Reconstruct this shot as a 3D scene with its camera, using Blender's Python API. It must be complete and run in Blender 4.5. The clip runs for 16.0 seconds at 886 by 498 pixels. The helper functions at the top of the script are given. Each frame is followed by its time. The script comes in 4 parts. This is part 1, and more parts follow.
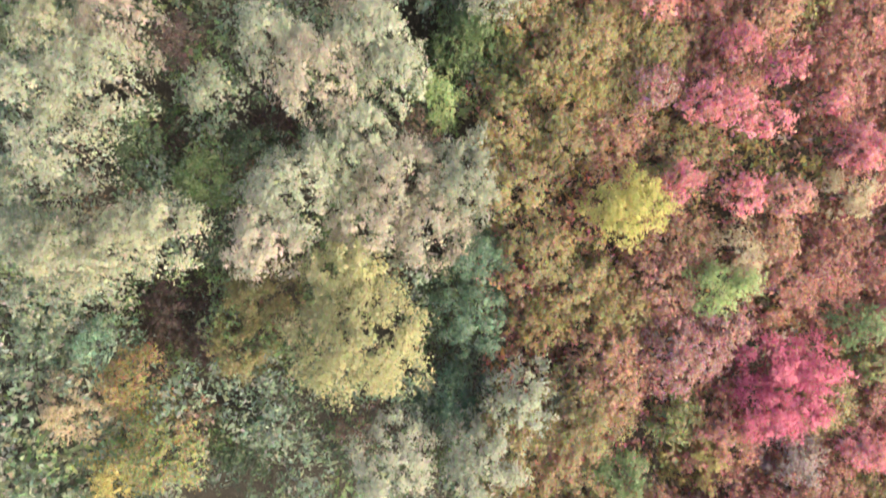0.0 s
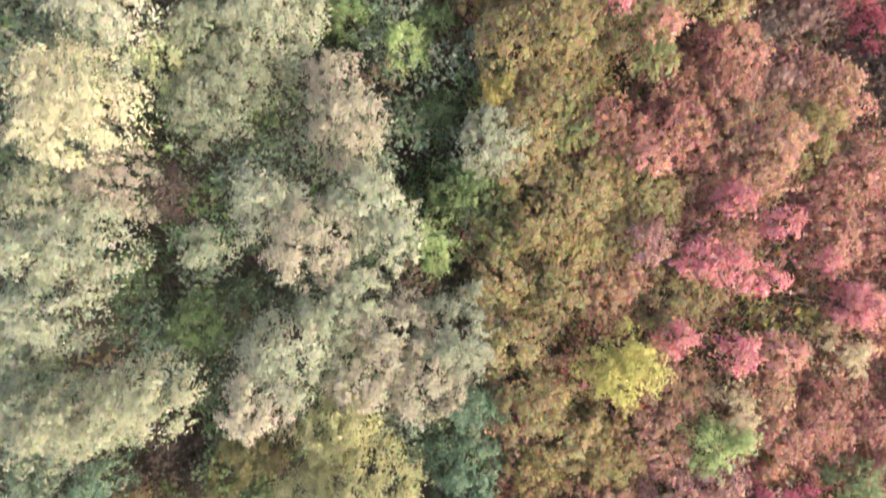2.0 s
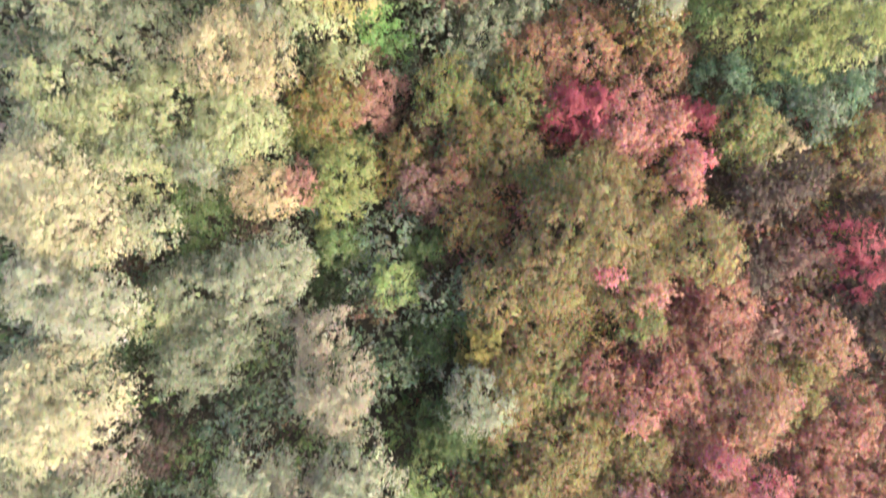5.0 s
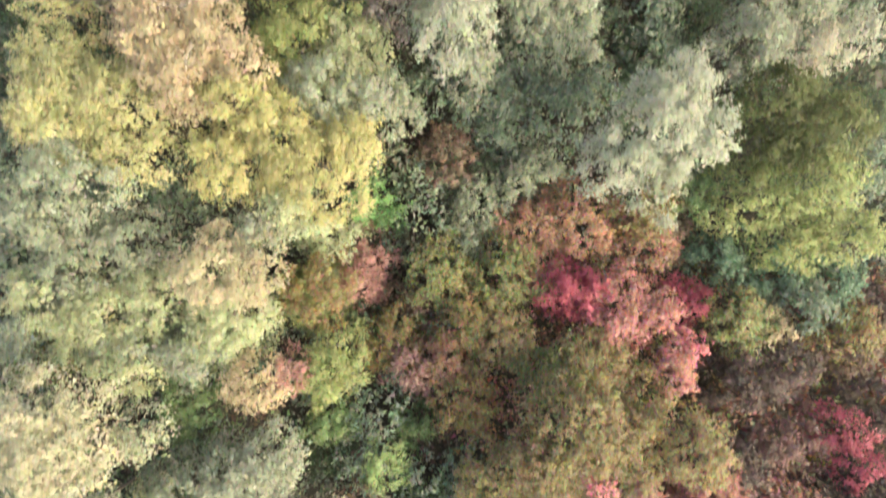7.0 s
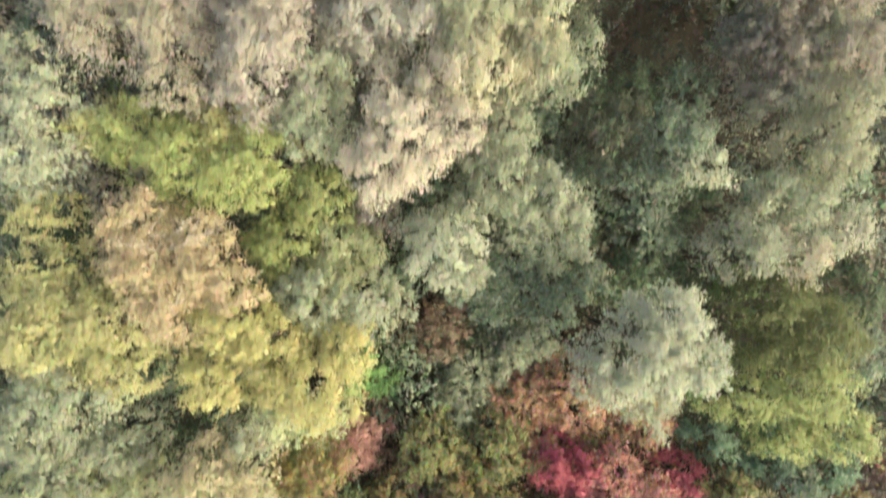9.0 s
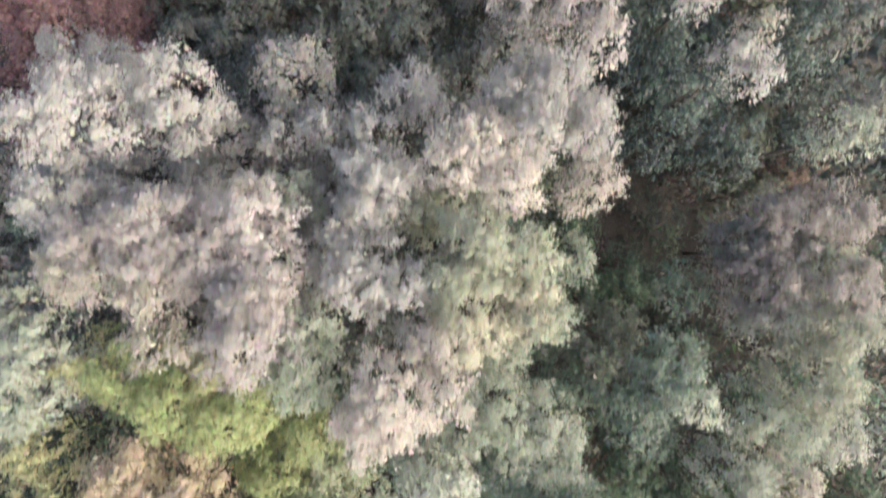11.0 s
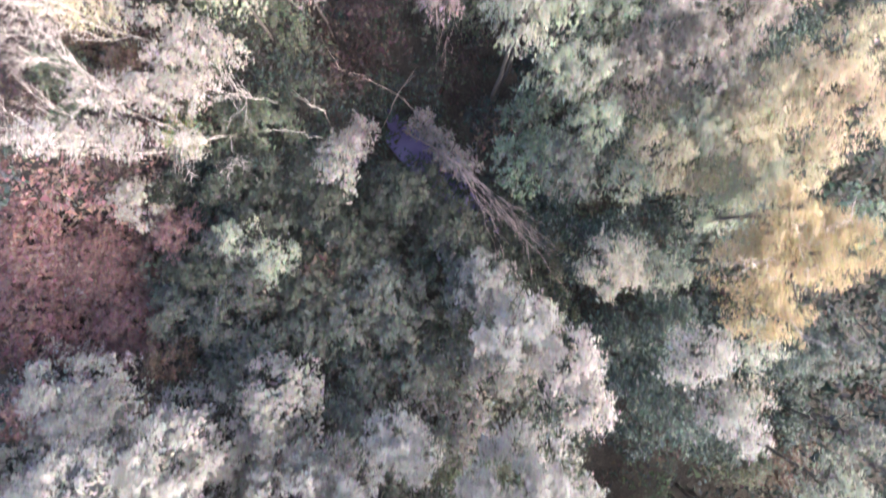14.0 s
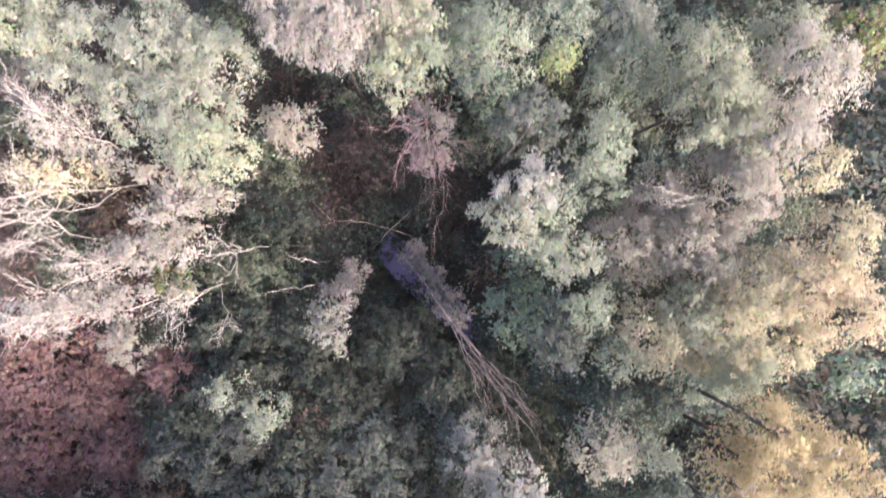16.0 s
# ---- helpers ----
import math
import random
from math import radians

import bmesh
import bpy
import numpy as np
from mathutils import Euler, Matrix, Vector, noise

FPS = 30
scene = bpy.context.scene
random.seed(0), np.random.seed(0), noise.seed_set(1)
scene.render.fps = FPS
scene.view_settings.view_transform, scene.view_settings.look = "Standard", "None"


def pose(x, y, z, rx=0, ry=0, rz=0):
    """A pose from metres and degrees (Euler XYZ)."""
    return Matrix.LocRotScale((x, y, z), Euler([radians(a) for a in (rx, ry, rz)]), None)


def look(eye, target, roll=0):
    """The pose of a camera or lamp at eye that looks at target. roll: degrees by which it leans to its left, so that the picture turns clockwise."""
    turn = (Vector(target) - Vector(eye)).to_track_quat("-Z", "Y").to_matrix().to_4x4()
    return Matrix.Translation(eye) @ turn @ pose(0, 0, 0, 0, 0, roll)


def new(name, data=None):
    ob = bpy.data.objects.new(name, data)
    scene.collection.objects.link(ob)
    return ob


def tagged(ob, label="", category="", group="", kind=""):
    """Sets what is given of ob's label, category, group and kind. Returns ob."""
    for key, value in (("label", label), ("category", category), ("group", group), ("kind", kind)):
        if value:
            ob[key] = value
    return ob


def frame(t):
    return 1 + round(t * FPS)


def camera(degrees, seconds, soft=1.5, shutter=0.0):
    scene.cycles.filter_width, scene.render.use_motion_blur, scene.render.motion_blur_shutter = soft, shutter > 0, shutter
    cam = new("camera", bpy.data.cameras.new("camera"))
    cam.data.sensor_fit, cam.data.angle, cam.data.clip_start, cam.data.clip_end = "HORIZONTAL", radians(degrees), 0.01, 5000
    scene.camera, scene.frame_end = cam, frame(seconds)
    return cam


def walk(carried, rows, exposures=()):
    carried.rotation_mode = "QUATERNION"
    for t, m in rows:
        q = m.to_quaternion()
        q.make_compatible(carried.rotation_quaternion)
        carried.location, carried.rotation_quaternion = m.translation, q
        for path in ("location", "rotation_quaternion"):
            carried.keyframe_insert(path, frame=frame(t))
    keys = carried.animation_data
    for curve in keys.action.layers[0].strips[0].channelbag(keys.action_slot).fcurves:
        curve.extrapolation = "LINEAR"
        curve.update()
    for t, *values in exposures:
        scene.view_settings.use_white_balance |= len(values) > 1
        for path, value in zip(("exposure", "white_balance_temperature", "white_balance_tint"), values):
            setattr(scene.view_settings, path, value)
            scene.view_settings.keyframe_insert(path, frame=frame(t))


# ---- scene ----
# camera: a drone flying level over the wood and looking straight down
cam = camera(74, 16.0, soft=1.7, shutter=0.9)
HEIGHT = 32.40
TILT, LEAN = 0.28, -0.90
PATH = [
    (0, 0.000, 0.000),
    (0.5, 0.038, 1.455),
    (1, 0.102, 3.024),
    (1.5, 0.153, 4.512),
    (2, 0.215, 6.211),
    (2.5, 0.276, 7.712),
    (3, 0.340, 9.459),
    (3.5, 0.403, 10.998),
    (4, 0.503, 12.804),
    (6.5, 0.972, 22.506),
    (7, 1.050, 24.537),
    (7.5, 1.120, 26.364),
    (8, 1.198, 28.418),
    (8.5, 1.269, 30.254),
    (9, 1.353, 32.315),
    (11.5, 1.750, 42.902),
    (12, 1.818, 45.061),
    (12.5, 1.891, 47.148),
    (13, 2.000, 49.357),
    (13.5, 2.060, 51.458),
    (14, 2.136, 53.584),
    (14.5, 2.209, 55.547),
    (15, 2.319, 57.358),
    (15.5, 2.416, 58.813),
    (16, 2.515, 60.060),
]
# the light turns cooler on the way
EXPOSURES = [(0, 2.16, 7260, 8), (4, 2.18, 7260, 7), (7, 2.18, 7410, 2), (9, 2.04, 7660, -4), (11.5, 2.14, 5960, 14), (13, 2.49, 5800, 14), (14.5, 2.56, 6050, 18), (16, 2.44, 6180, 18)]
walk(cam, [(t, pose(x, y, HEIGHT, TILT, LEAN, 0)) for t, x, y in PATH], EXPOSURES)

# ---- light: low autumn sun and open sky ----
SUN_TO = Vector((0.74, -0.45, 0.62)).normalized()
world = bpy.data.worlds.new("sky")
scene.world = world
world.use_nodes = True
sky = world.node_tree.nodes.new("ShaderNodeTexSky")
sky.sky_type, sky.sun_disc = "NISHITA", False
sky.air_density, sky.dust_density, sky.ozone_density = 0.7, 7.0, 0.4
sky.sun_elevation = math.asin(SUN_TO.z)
sky.sun_rotation = math.atan2(SUN_TO.x, SUN_TO.y)
backing = world.node_tree.nodes["Background"]
backing.inputs["Strength"].default_value = 0.165
world.node_tree.links.new(sky.outputs[0], backing.inputs["Color"])
sun = new("sun", bpy.data.lights.new("sun", "SUN"))
sun.data.energy, sun.data.angle, sun.data.color = 0.45, radians(12.0), (1.0, 0.95, 0.87)
sun.matrix_world = look(SUN_TO * 60, (0, 0, 0))


# ---- materials ----
def nodes_of(name):
    m = bpy.data.materials.new(name)
    m.use_nodes = True
    n, l = m.node_tree.nodes, m.node_tree.links
    return m, n, l, n["Principled BSDF"]


def mixed(n, l, kind, fac, a, b):
    """A colour mix; a and b are colours or sockets."""
    mix = n.new("ShaderNodeMix")
    mix.data_type, mix.blend_type = "RGBA", kind
    for socket, value in ((mix.inputs[0], fac), (mix.inputs[6], a), (mix.inputs[7], b)):
        if isinstance(value, bpy.types.NodeSocket):
            l.new(value, socket)
        elif isinstance(value, tuple):
            socket.default_value = (*value[:3], 1)
        else:
            socket.default_value = value
    return mix.outputs[2]


def ramp(n, l, value, *stops):
    r = n.new("ShaderNodeValToRGB")
    while len(r.color_ramp.elements) < len(stops):
        r.color_ramp.elements.new(0.5)
    for e, (at, c) in zip(r.color_ramp.elements, stops):
        e.position, e.color = at, (*c, 1) if isinstance(c, tuple) else (c, c, c, 1)
    l.new(value, r.inputs[0])
    return r.outputs[0]


def srgb(r, g, b, k=1.0):
    lin = lambda v: (v / 255 / 12.92 if v <= 10 else ((v / 255 + 0.055) / 1.055) ** 2.4) * k
    return lin(r), lin(g), lin(b)


def noise_at(n, l, scale, detail=3.0, where="Object"):
    tc, tex = n.new("ShaderNodeTexCoord"), n.new("ShaderNodeTexNoise")
    tex.inputs["Scale"].default_value, tex.inputs["Detail"].default_value = scale, detail
    l.new(tc.outputs[where], tex.inputs["Vector"])
    return tex.outputs[0]


def leaf_material(name, a, b, c, speckle=0.25):
    """Leaves of three hues: single leaves vary, whole sprays vary, and trees vary."""
    m, n, l, bsdf = nodes_of(name)
    geo, info = n.new("ShaderNodeNewGeometry"), n.new("ShaderNodeObjectInfo")
    sprays = ramp(n, l, noise_at(n, l, 1.3), (0.38, 0.0), (0.62, 1.0))
    colour = mixed(n, l, "MIX", sprays, a, b)
    single = ramp(n, l, geo.outputs["Random Per Island"], (0.55, 0.0), (0.9, 1.0))
    colour = mixed(n, l, "MIX", single, colour, c)
    grain = n.new("ShaderNodeTexWhiteNoise")
    grain.noise_dimensions = "1D"
    l.new(geo.outputs["Random Per Island"], grain.inputs["W"])
    colour = mixed(n, l, "SOFT_LIGHT", speckle, colour, grain.outputs["Color"])
    value = n.new("ShaderNodeHueSaturation")
    spread = n.new("ShaderNodeMapRange")
    spread.inputs[3].default_value, spread.inputs[4].default_value = 0.86, 1.14
    l.new(info.outputs["Random"], spread.inputs[0])
    l.new(spread.outputs[0], value.inputs["Value"])
    l.new(colour, value.inputs["Color"])
    l.new(value.outputs[0], bsdf.inputs["Base Color"])
    bsdf.inputs["Roughness"].default_value = 0.62
    bsdf.inputs["Specular IOR Level"].default_value = 0.3
    through_leaf, blend = n.new("ShaderNodeBsdfTranslucent"), n.new("ShaderNodeMixShader")
    l.new(value.outputs[0], through_leaf.inputs[0])
    blend.inputs[0].default_value = 0.42
    l.new(bsdf.outputs[0], blend.inputs[1])
    l.new(through_leaf.outputs[0], blend.inputs[2])
    l.new(blend.outputs[0], n["Material Output"].inputs[0])
    return m


def bark_material(name, a, b):
    m, n, l, bsdf = nodes_of(name)
    l.new(mixed(n, l, "MIX", noise_at(n, l, 7.0, 5.0), a, b), bsdf.inputs["Base Color"])
    bump = n.new("ShaderNodeBump")
    bump.inputs["Strength"].default_value, bump.inputs["Distance"].default_value = 0.5, 0.02
    l.new(noise_at(n, l, 25.0, 4.0), bump.inputs["Height"])
    l.new(bump.outputs[0], bsdf.inputs["Normal"])
    bsdf.inputs["Roughness"].default_value = 0.85
    return m


BARK = bark_material("grey_bark", (0.05, 0.042, 0.036), (0.11, 0.095, 0.08))
PALE_BARK = bark_material("pale_bark", (0.30, 0.265, 0.24), (0.48, 0.445, 0.41))
ROSY_BARK = bark_material("rosy_twigs", (0.24, 0.15, 0.145), (0.40, 0.28, 0.27))
DEAD_BARK = bark_material("dead_wood", (0.24, 0.175, 0.15), (0.42, 0.32, 0.28))

# ---- kinds of foliage: words for the label, then three leaf colours ----
KINDS = {
    "cream": ("cream and pale sage", (160, 165, 134), (138, 146, 116), (177, 180, 148)),
    "silver": ("silvery grey-green", (160, 170, 143), (140, 149, 124), (180, 187, 160)),
    "white": ("silvery white", (214, 211, 197), (190, 188, 174), (228, 225, 212)),
    "mintwhite": ("greenish white", (196, 204, 176), (172, 184, 154), (214, 218, 196)),
    # dull silver trees, and shaded parts of white crowns painted as grey leaves
    "greysilver": ("dull silver-grey", (176, 174, 161), (150, 149, 138), (198, 195, 183)),
    "pinksilver": ("silver leaf flushed with pink", (184, 174, 152), (162, 164, 138), (200, 188, 168)),
    "pinkwhite": ("pinkish white", (224, 214, 201), (204, 195, 179), (235, 226, 215)),
    "pinkcream": ("pale pinkish cream", (218, 208, 188), (198, 190, 169), (232, 222, 205)),
    "pinkgrey": ("pinkish grey", (174, 164, 146), (150, 144, 126), (194, 183, 166)),
    "creamgreen": ("cream and pale green", (214, 210, 173), (192, 190, 151), (228, 223, 190)),
    "creampeach": ("cream and peach", (214, 200, 156), (190, 184, 138), (230, 214, 174)),
    "palegreen": ("pale green", (176, 186, 136), (146, 162, 114), (200, 204, 160)),
    "creamsage": ("creamy sage", (172, 176, 153), (146, 154, 130), (194, 196, 174)),
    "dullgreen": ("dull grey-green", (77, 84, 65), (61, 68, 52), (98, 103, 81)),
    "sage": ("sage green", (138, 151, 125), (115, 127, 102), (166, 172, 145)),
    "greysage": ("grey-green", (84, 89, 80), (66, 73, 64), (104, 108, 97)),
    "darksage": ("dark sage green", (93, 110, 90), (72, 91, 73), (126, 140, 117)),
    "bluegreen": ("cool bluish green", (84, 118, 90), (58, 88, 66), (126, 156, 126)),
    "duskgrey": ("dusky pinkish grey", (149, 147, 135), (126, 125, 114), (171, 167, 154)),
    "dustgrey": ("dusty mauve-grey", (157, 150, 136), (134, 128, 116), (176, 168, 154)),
    # a green with the shade of the wood already in its colour
    "shadegreen": ("dark grey-green", (55, 61, 50), (44, 50, 41), (72, 77, 64)),
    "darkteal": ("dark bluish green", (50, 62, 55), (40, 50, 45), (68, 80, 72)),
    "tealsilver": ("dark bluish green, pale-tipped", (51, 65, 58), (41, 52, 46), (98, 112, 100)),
    "deepgreen": ("deep green", (60, 78, 54), (48, 64, 46), (80, 96, 68)),
    "green": ("mid green", (90, 116, 68), (68, 92, 52), (116, 136, 86)),
    "brightgreen": ("bright green", (92, 140, 72), (78, 120, 62), (120, 160, 92)),
    "moss": ("moss green", (85, 94, 49), (68, 79, 42), (105, 112, 65)),
    "lime": ("lime green", (132, 158, 94), (108, 138, 76), (164, 182, 116)),
    "limeolive": ("yellowish olive green", (134, 148, 85), (112, 126, 70), (156, 164, 101)),
    "olive": ("olive green", (106, 110, 66), (90, 96, 58), (130, 128, 80)),
    # olive leaves, darkened to stand for the shaded flank of the straw tree
    "darkolive": ("dark olive green", (90, 86, 50), (74, 74, 44), (112, 106, 64)),
    "olivegold": ("olive and gold", (168, 152, 74), (138, 130, 66), (190, 174, 92)),
    "olivebrown": ("olive brown", (113, 106, 62), (116, 90, 60), (141, 130, 74)),
    "straw": ("pale straw yellow", (180, 179, 120), (152, 155, 98), (202, 198, 142)),
    "paleyellow": ("pale yellow", (234, 230, 186), (216, 214, 168), (242, 238, 202)),
    "yellow": ("bright yellow", (208, 201, 96), (186, 186, 86), (224, 213, 120)),
    "gold": ("golden yellow", (182, 176, 108), (164, 164, 98), (198, 190, 124)),
    "goldcream": ("pale gold", (224, 194, 131), (202, 178, 115), (236, 210, 153)),
    "peach": ("peach-coloured", (234, 208, 162), (212, 190, 140), (242, 222, 182)),
    "ochre": ("ochre brown", (134, 122, 80), (120, 102, 72), (154, 143, 90)),
    "russet": ("russet brown", (147, 103, 85), (124, 103, 70), (180, 125, 108)),
    "pinkrusset": ("pinkish russet", (172, 114, 102), (140, 106, 74), (206, 148, 134)),
    "umber": ("dark umber brown", (92, 76, 62), (76, 62, 51), (110, 90, 74)),
    "maroon": ("dusky maroon", (131, 95, 90), (106, 79, 75), (153, 114, 107)),
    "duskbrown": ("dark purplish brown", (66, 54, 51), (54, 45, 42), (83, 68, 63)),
    "mulberry": ("dusky mulberry red", (150, 92, 86), (122, 88, 64), (186, 116, 108)),
    "mauve": ("mauve-grey", (152, 132, 130), (130, 114, 110), (174, 152, 149)),
    "mauvegrey": ("mauve-grey", (140, 131, 126), (118, 112, 106), (160, 150, 144)),
    "mauverose": ("dusky rose", (156, 100, 96), (130, 84, 82), (232, 188, 180)),
    "rose": ("dull rose red", (190, 130, 122), (164, 112, 102), (208, 152, 144)),
    "rosepink": ("rose pink", (200, 120, 118), (160, 110, 92), (224, 154, 150)),
    "pink": ("pink", (222, 108, 130), (186, 100, 102), (240, 150, 163)),
    "hotpink": ("vivid pink", (230, 82, 126), (206, 70, 108), (244, 124, 158)),
    "crimson": ("crimson", (178, 62, 88), (150, 54, 72), (206, 92, 112)),
}


def leaf_colour(c):
    """The base colour of a leaf from the hue c of a lit spray."""
    soft = [v + 0.26 * (max(c) - v) for v in c]
    lin = srgb(*soft)
    return tuple(v * 1.68 / (1 + 4.3 * sum(lin) / 3) for v in lin)


FLAT = ("russet", "pinkrusset", "mulberry", "ochre", "rosepink", "pink", "olivebrown", "olive", "mauverose")
LEAVES = {k: leaf_material(k + "_leaves", *(leaf_colour(c) for c in v[1:]), 0.50 if k in FLAT else 0.25) for k, v in KINDS.items()}


# ---- mesh helpers ----
def leaf_mesh(name, verts, material):
    """A mesh of loose pointed leaves; verts is (n, 3, 3)."""
    count = len(verts)
    me = bpy.data.meshes.new(name)
    me.vertices.add(count * 3)
    me.vertices.foreach_set("co", verts.astype(np.float32).ravel())
    me.loops.add(count * 3)
    me.loops.foreach_set("vertex_index", np.arange(count * 3, dtype=np.int32))
    me.polygons.add(count)
    me.polygons.foreach_set("loop_start", np.arange(0, count * 3, 3, dtype=np.int32))
    me.update(calc_edges=True)
    me.materials.append(material)
    return me


def unit(v):
    return v / np.maximum(np.linalg.norm(v, axis=-1, keepdims=True), 1e-6)


def leaves_at(rng, places, outward, size):
    """One pointed leaf at each place, facing roughly outward and upward."""
    n = len(places)
    normal = unit(0.75 * outward + np.array([0, 0, 0.8]) + rng.normal(0, 0.33, (n, 3)))
    along = unit(np.cross(np.cross(normal, unit(outward) + rng.normal(0, 0.75, (n, 3))), normal))
    side = np.cross(normal, along)
    length = size * rng.uniform(0.65, 1.35, (n, 1))
    width = length * rng.uniform(0.24, 0.42, (n, 1))
    return np.stack([places - along * length * 0.5 - side * width, places + along * length * 0.75, places - along * length * 0.35 + side * width], 1)


def waves(rng, scale, count=5):
    """A smooth random height field over the plane, about -1 to 1."""
    way, at = rng.normal(0, scale, (count, 2)), rng.uniform(0, 6.28, count)
    return lambda x, y: np.sin(x[..., None] * way[:, 0] + y[..., None] * way[:, 1] + at).sum(-1) / count**0.5 / 1.2


def crown_leaves(rng, r, depth, leaf, per_m2, clump=0.44, skirt=1.5, relief=1.0):
    """Leaves of a crown about the origin, its top at z = 0: clumps of feathery sprays over a lumpy dome, thinning out to a ragged rim."""
    n = max(7, int(2.6 * (r / clump) ** 2))
    k = np.arange(n) + 0.5
    turn = k * 2.39996 + rng.normal(0, 0.35, n)
    phase = rng.uniform(0, 6.28, 3)
    lobes = 1 + 0.13 * np.sin(3 * turn + phase[0]) + 0.11 * np.sin(5 * turn + phase[1]) + 0.09 * np.sin(9 * turn + phase[2])
    out = np.sqrt(k / n) * 0.98 + rng.normal(0, 0.06, n)
    x, y = r * 0.93 * out * lobes * np.cos(turn), r * 0.93 * out * lobes * np.sin(turn)
    z = -depth * 0.85 * np.abs(out) ** 2.4 + relief * (0.20 * min(r, 1.8) * waves(rng, 1.4)(x, y) - rng.exponential(0.10, n) * depth)
    heart = np.stack([x, y, z], 1)
    size = clump * rng.uniform(0.7, 1.35, n)
    outward = np.stack([out * np.cos(turn), out * np.sin(turn), 0.9 - 0.75 * out], 1)
    # sprays grow out of the heart of each clump
    per_clump = 9
    of = np.repeat(np.arange(n), per_clump)
    axis = unit(0.75 * outward[of] + unit(rng.normal(0, 1, (n * per_clump, 3)) * np.array([1, 1, 0.7]) + np.array([0, 0, 0.35])))
    long = size[of] * rng.uniform(0.55, 1.45, n * per_clump)
    share = np.clip(1.15 - 0.45 * np.abs(out) ** 3, 0.4, 1.2) * rng.choice([1.25, 1.0, 0.8, 0.45], n, p=[0.3, 0.35, 0.22, 0.13])
    per = rng.poisson((share[of] * long / long.mean()) * per_m2 * math.pi * r * r / (n * per_clump))
    which = np.repeat(np.arange(n * per_clump), per)
    m = len(which)
    s = rng.uniform(0.05, 1, m) ** 0.8
    wide = size[of][which] * (0.30 - 0.22 * s)
    places = heart[of][which] + axis[which] * (s * long[which])[:, None] + rng.normal(0, 1, (m, 3)) * np.array([1, 1, 0.8]) * wide[:, None]
    big = np.ones((m, 1))
    # shaded leaves inside the crown are fewer and broader
    inner = rng.uniform(0, 1, m) < 0.11
    places[inner, 2] -= 0.25 + rng.exponential(0.20, inner.sum()) * depth
    big[inner] = 1.9
    # the flank hangs below the rim in sparser, broader leaves
    f = int(per_m2 * 0.17 * math.pi * r * r)
    around, drop = rng.uniform(0, 6.28, f), rng.beta(1.0, 1.6, f)
    way = 1 + 0.13 * np.sin(3 * around + phase[0]) + 0.11 * np.sin(5 * around + phase[1]) + 0.09 * np.sin(9 * around + phase[2])
    reach = r * (way * (0.97 - 0.30 * drop) + 0.10 * np.sin(7 * around + 9 * drop) + rng.normal(0, 0.07, f))
    hang = np.stack([reach * np.cos(around), reach * np.sin(around), -depth * (0.6 + skirt * drop) + rng.normal(0, 0.15, f)], 1)
    fan = np.stack([np.cos(around), np.sin(around), np.full(f, 0.25)], 1)
    return np.concatenate([leaves_at(rng, places, axis[which], leaf * big), leaves_at(rng, hang, fan, leaf * 1.15)])


CANOPY = {}


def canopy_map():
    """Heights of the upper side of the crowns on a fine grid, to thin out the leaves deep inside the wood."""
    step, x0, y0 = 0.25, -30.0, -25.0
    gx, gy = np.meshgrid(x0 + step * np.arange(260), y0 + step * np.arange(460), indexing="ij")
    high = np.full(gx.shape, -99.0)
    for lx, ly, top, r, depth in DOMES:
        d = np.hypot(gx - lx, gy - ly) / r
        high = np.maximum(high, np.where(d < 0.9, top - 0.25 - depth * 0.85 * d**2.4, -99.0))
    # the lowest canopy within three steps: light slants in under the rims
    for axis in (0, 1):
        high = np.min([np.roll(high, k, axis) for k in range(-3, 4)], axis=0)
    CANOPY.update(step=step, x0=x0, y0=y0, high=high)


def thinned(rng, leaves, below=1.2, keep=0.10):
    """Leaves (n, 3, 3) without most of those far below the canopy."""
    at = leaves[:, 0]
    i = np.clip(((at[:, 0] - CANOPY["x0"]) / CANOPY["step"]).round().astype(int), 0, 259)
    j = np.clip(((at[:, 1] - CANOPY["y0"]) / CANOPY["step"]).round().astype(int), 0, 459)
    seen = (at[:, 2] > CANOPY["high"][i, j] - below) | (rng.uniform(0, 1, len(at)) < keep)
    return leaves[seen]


def tube(bm, points, radii, sides=6):
    """A tapered, bent tube through the points, with closed ends."""
    rings = []
    for i, p in enumerate(points):
        ahead = (points[min(i + 1, len(points) - 1)] - points[max(i - 1, 0)]).normalized()
        a = ahead.orthogonal().normalized()
        b = ahead.cross(a)
        rings.append([bm.verts.new(p + (a * math.cos(k * math.tau / sides) + b * math.sin(k * math.tau / sides)) * radii[i]) for k in range(sides)])
    for low, high in zip(rings, rings[1:]):
        for k in range(sides):
            bm.faces.new((low[k], low[(k + 1) % sides], high[(k + 1) % sides], high[k]))
    bm.faces.new(rings[0][::-1])
    bm.faces.new(rings[-1])


def bent(rng, a, b, wave, steps=5):
    """Points from a to b that wander a little."""
    pts = []
    for i in range(steps + 1):
        k = i / steps
        s = wave * math.sin(math.pi * k) if 0 < i < steps else 0
        pts.append(a.lerp(b, k) + Vector(rng.normal(0, 1, 3)) * s * 0.5)
    return pts


def part(name, bm, material, parent, label="", smooth=True):
    me = bpy.data.meshes.new(name)
    bm.to_mesh(me)
    bm.free()
    me.materials.append(material)
    if smooth:
        me.polygons.foreach_set("use_smooth", [True] * len(me.polygons))
    ob = new(name, me)
    ob.parent = parent
    return tagged(ob, label)


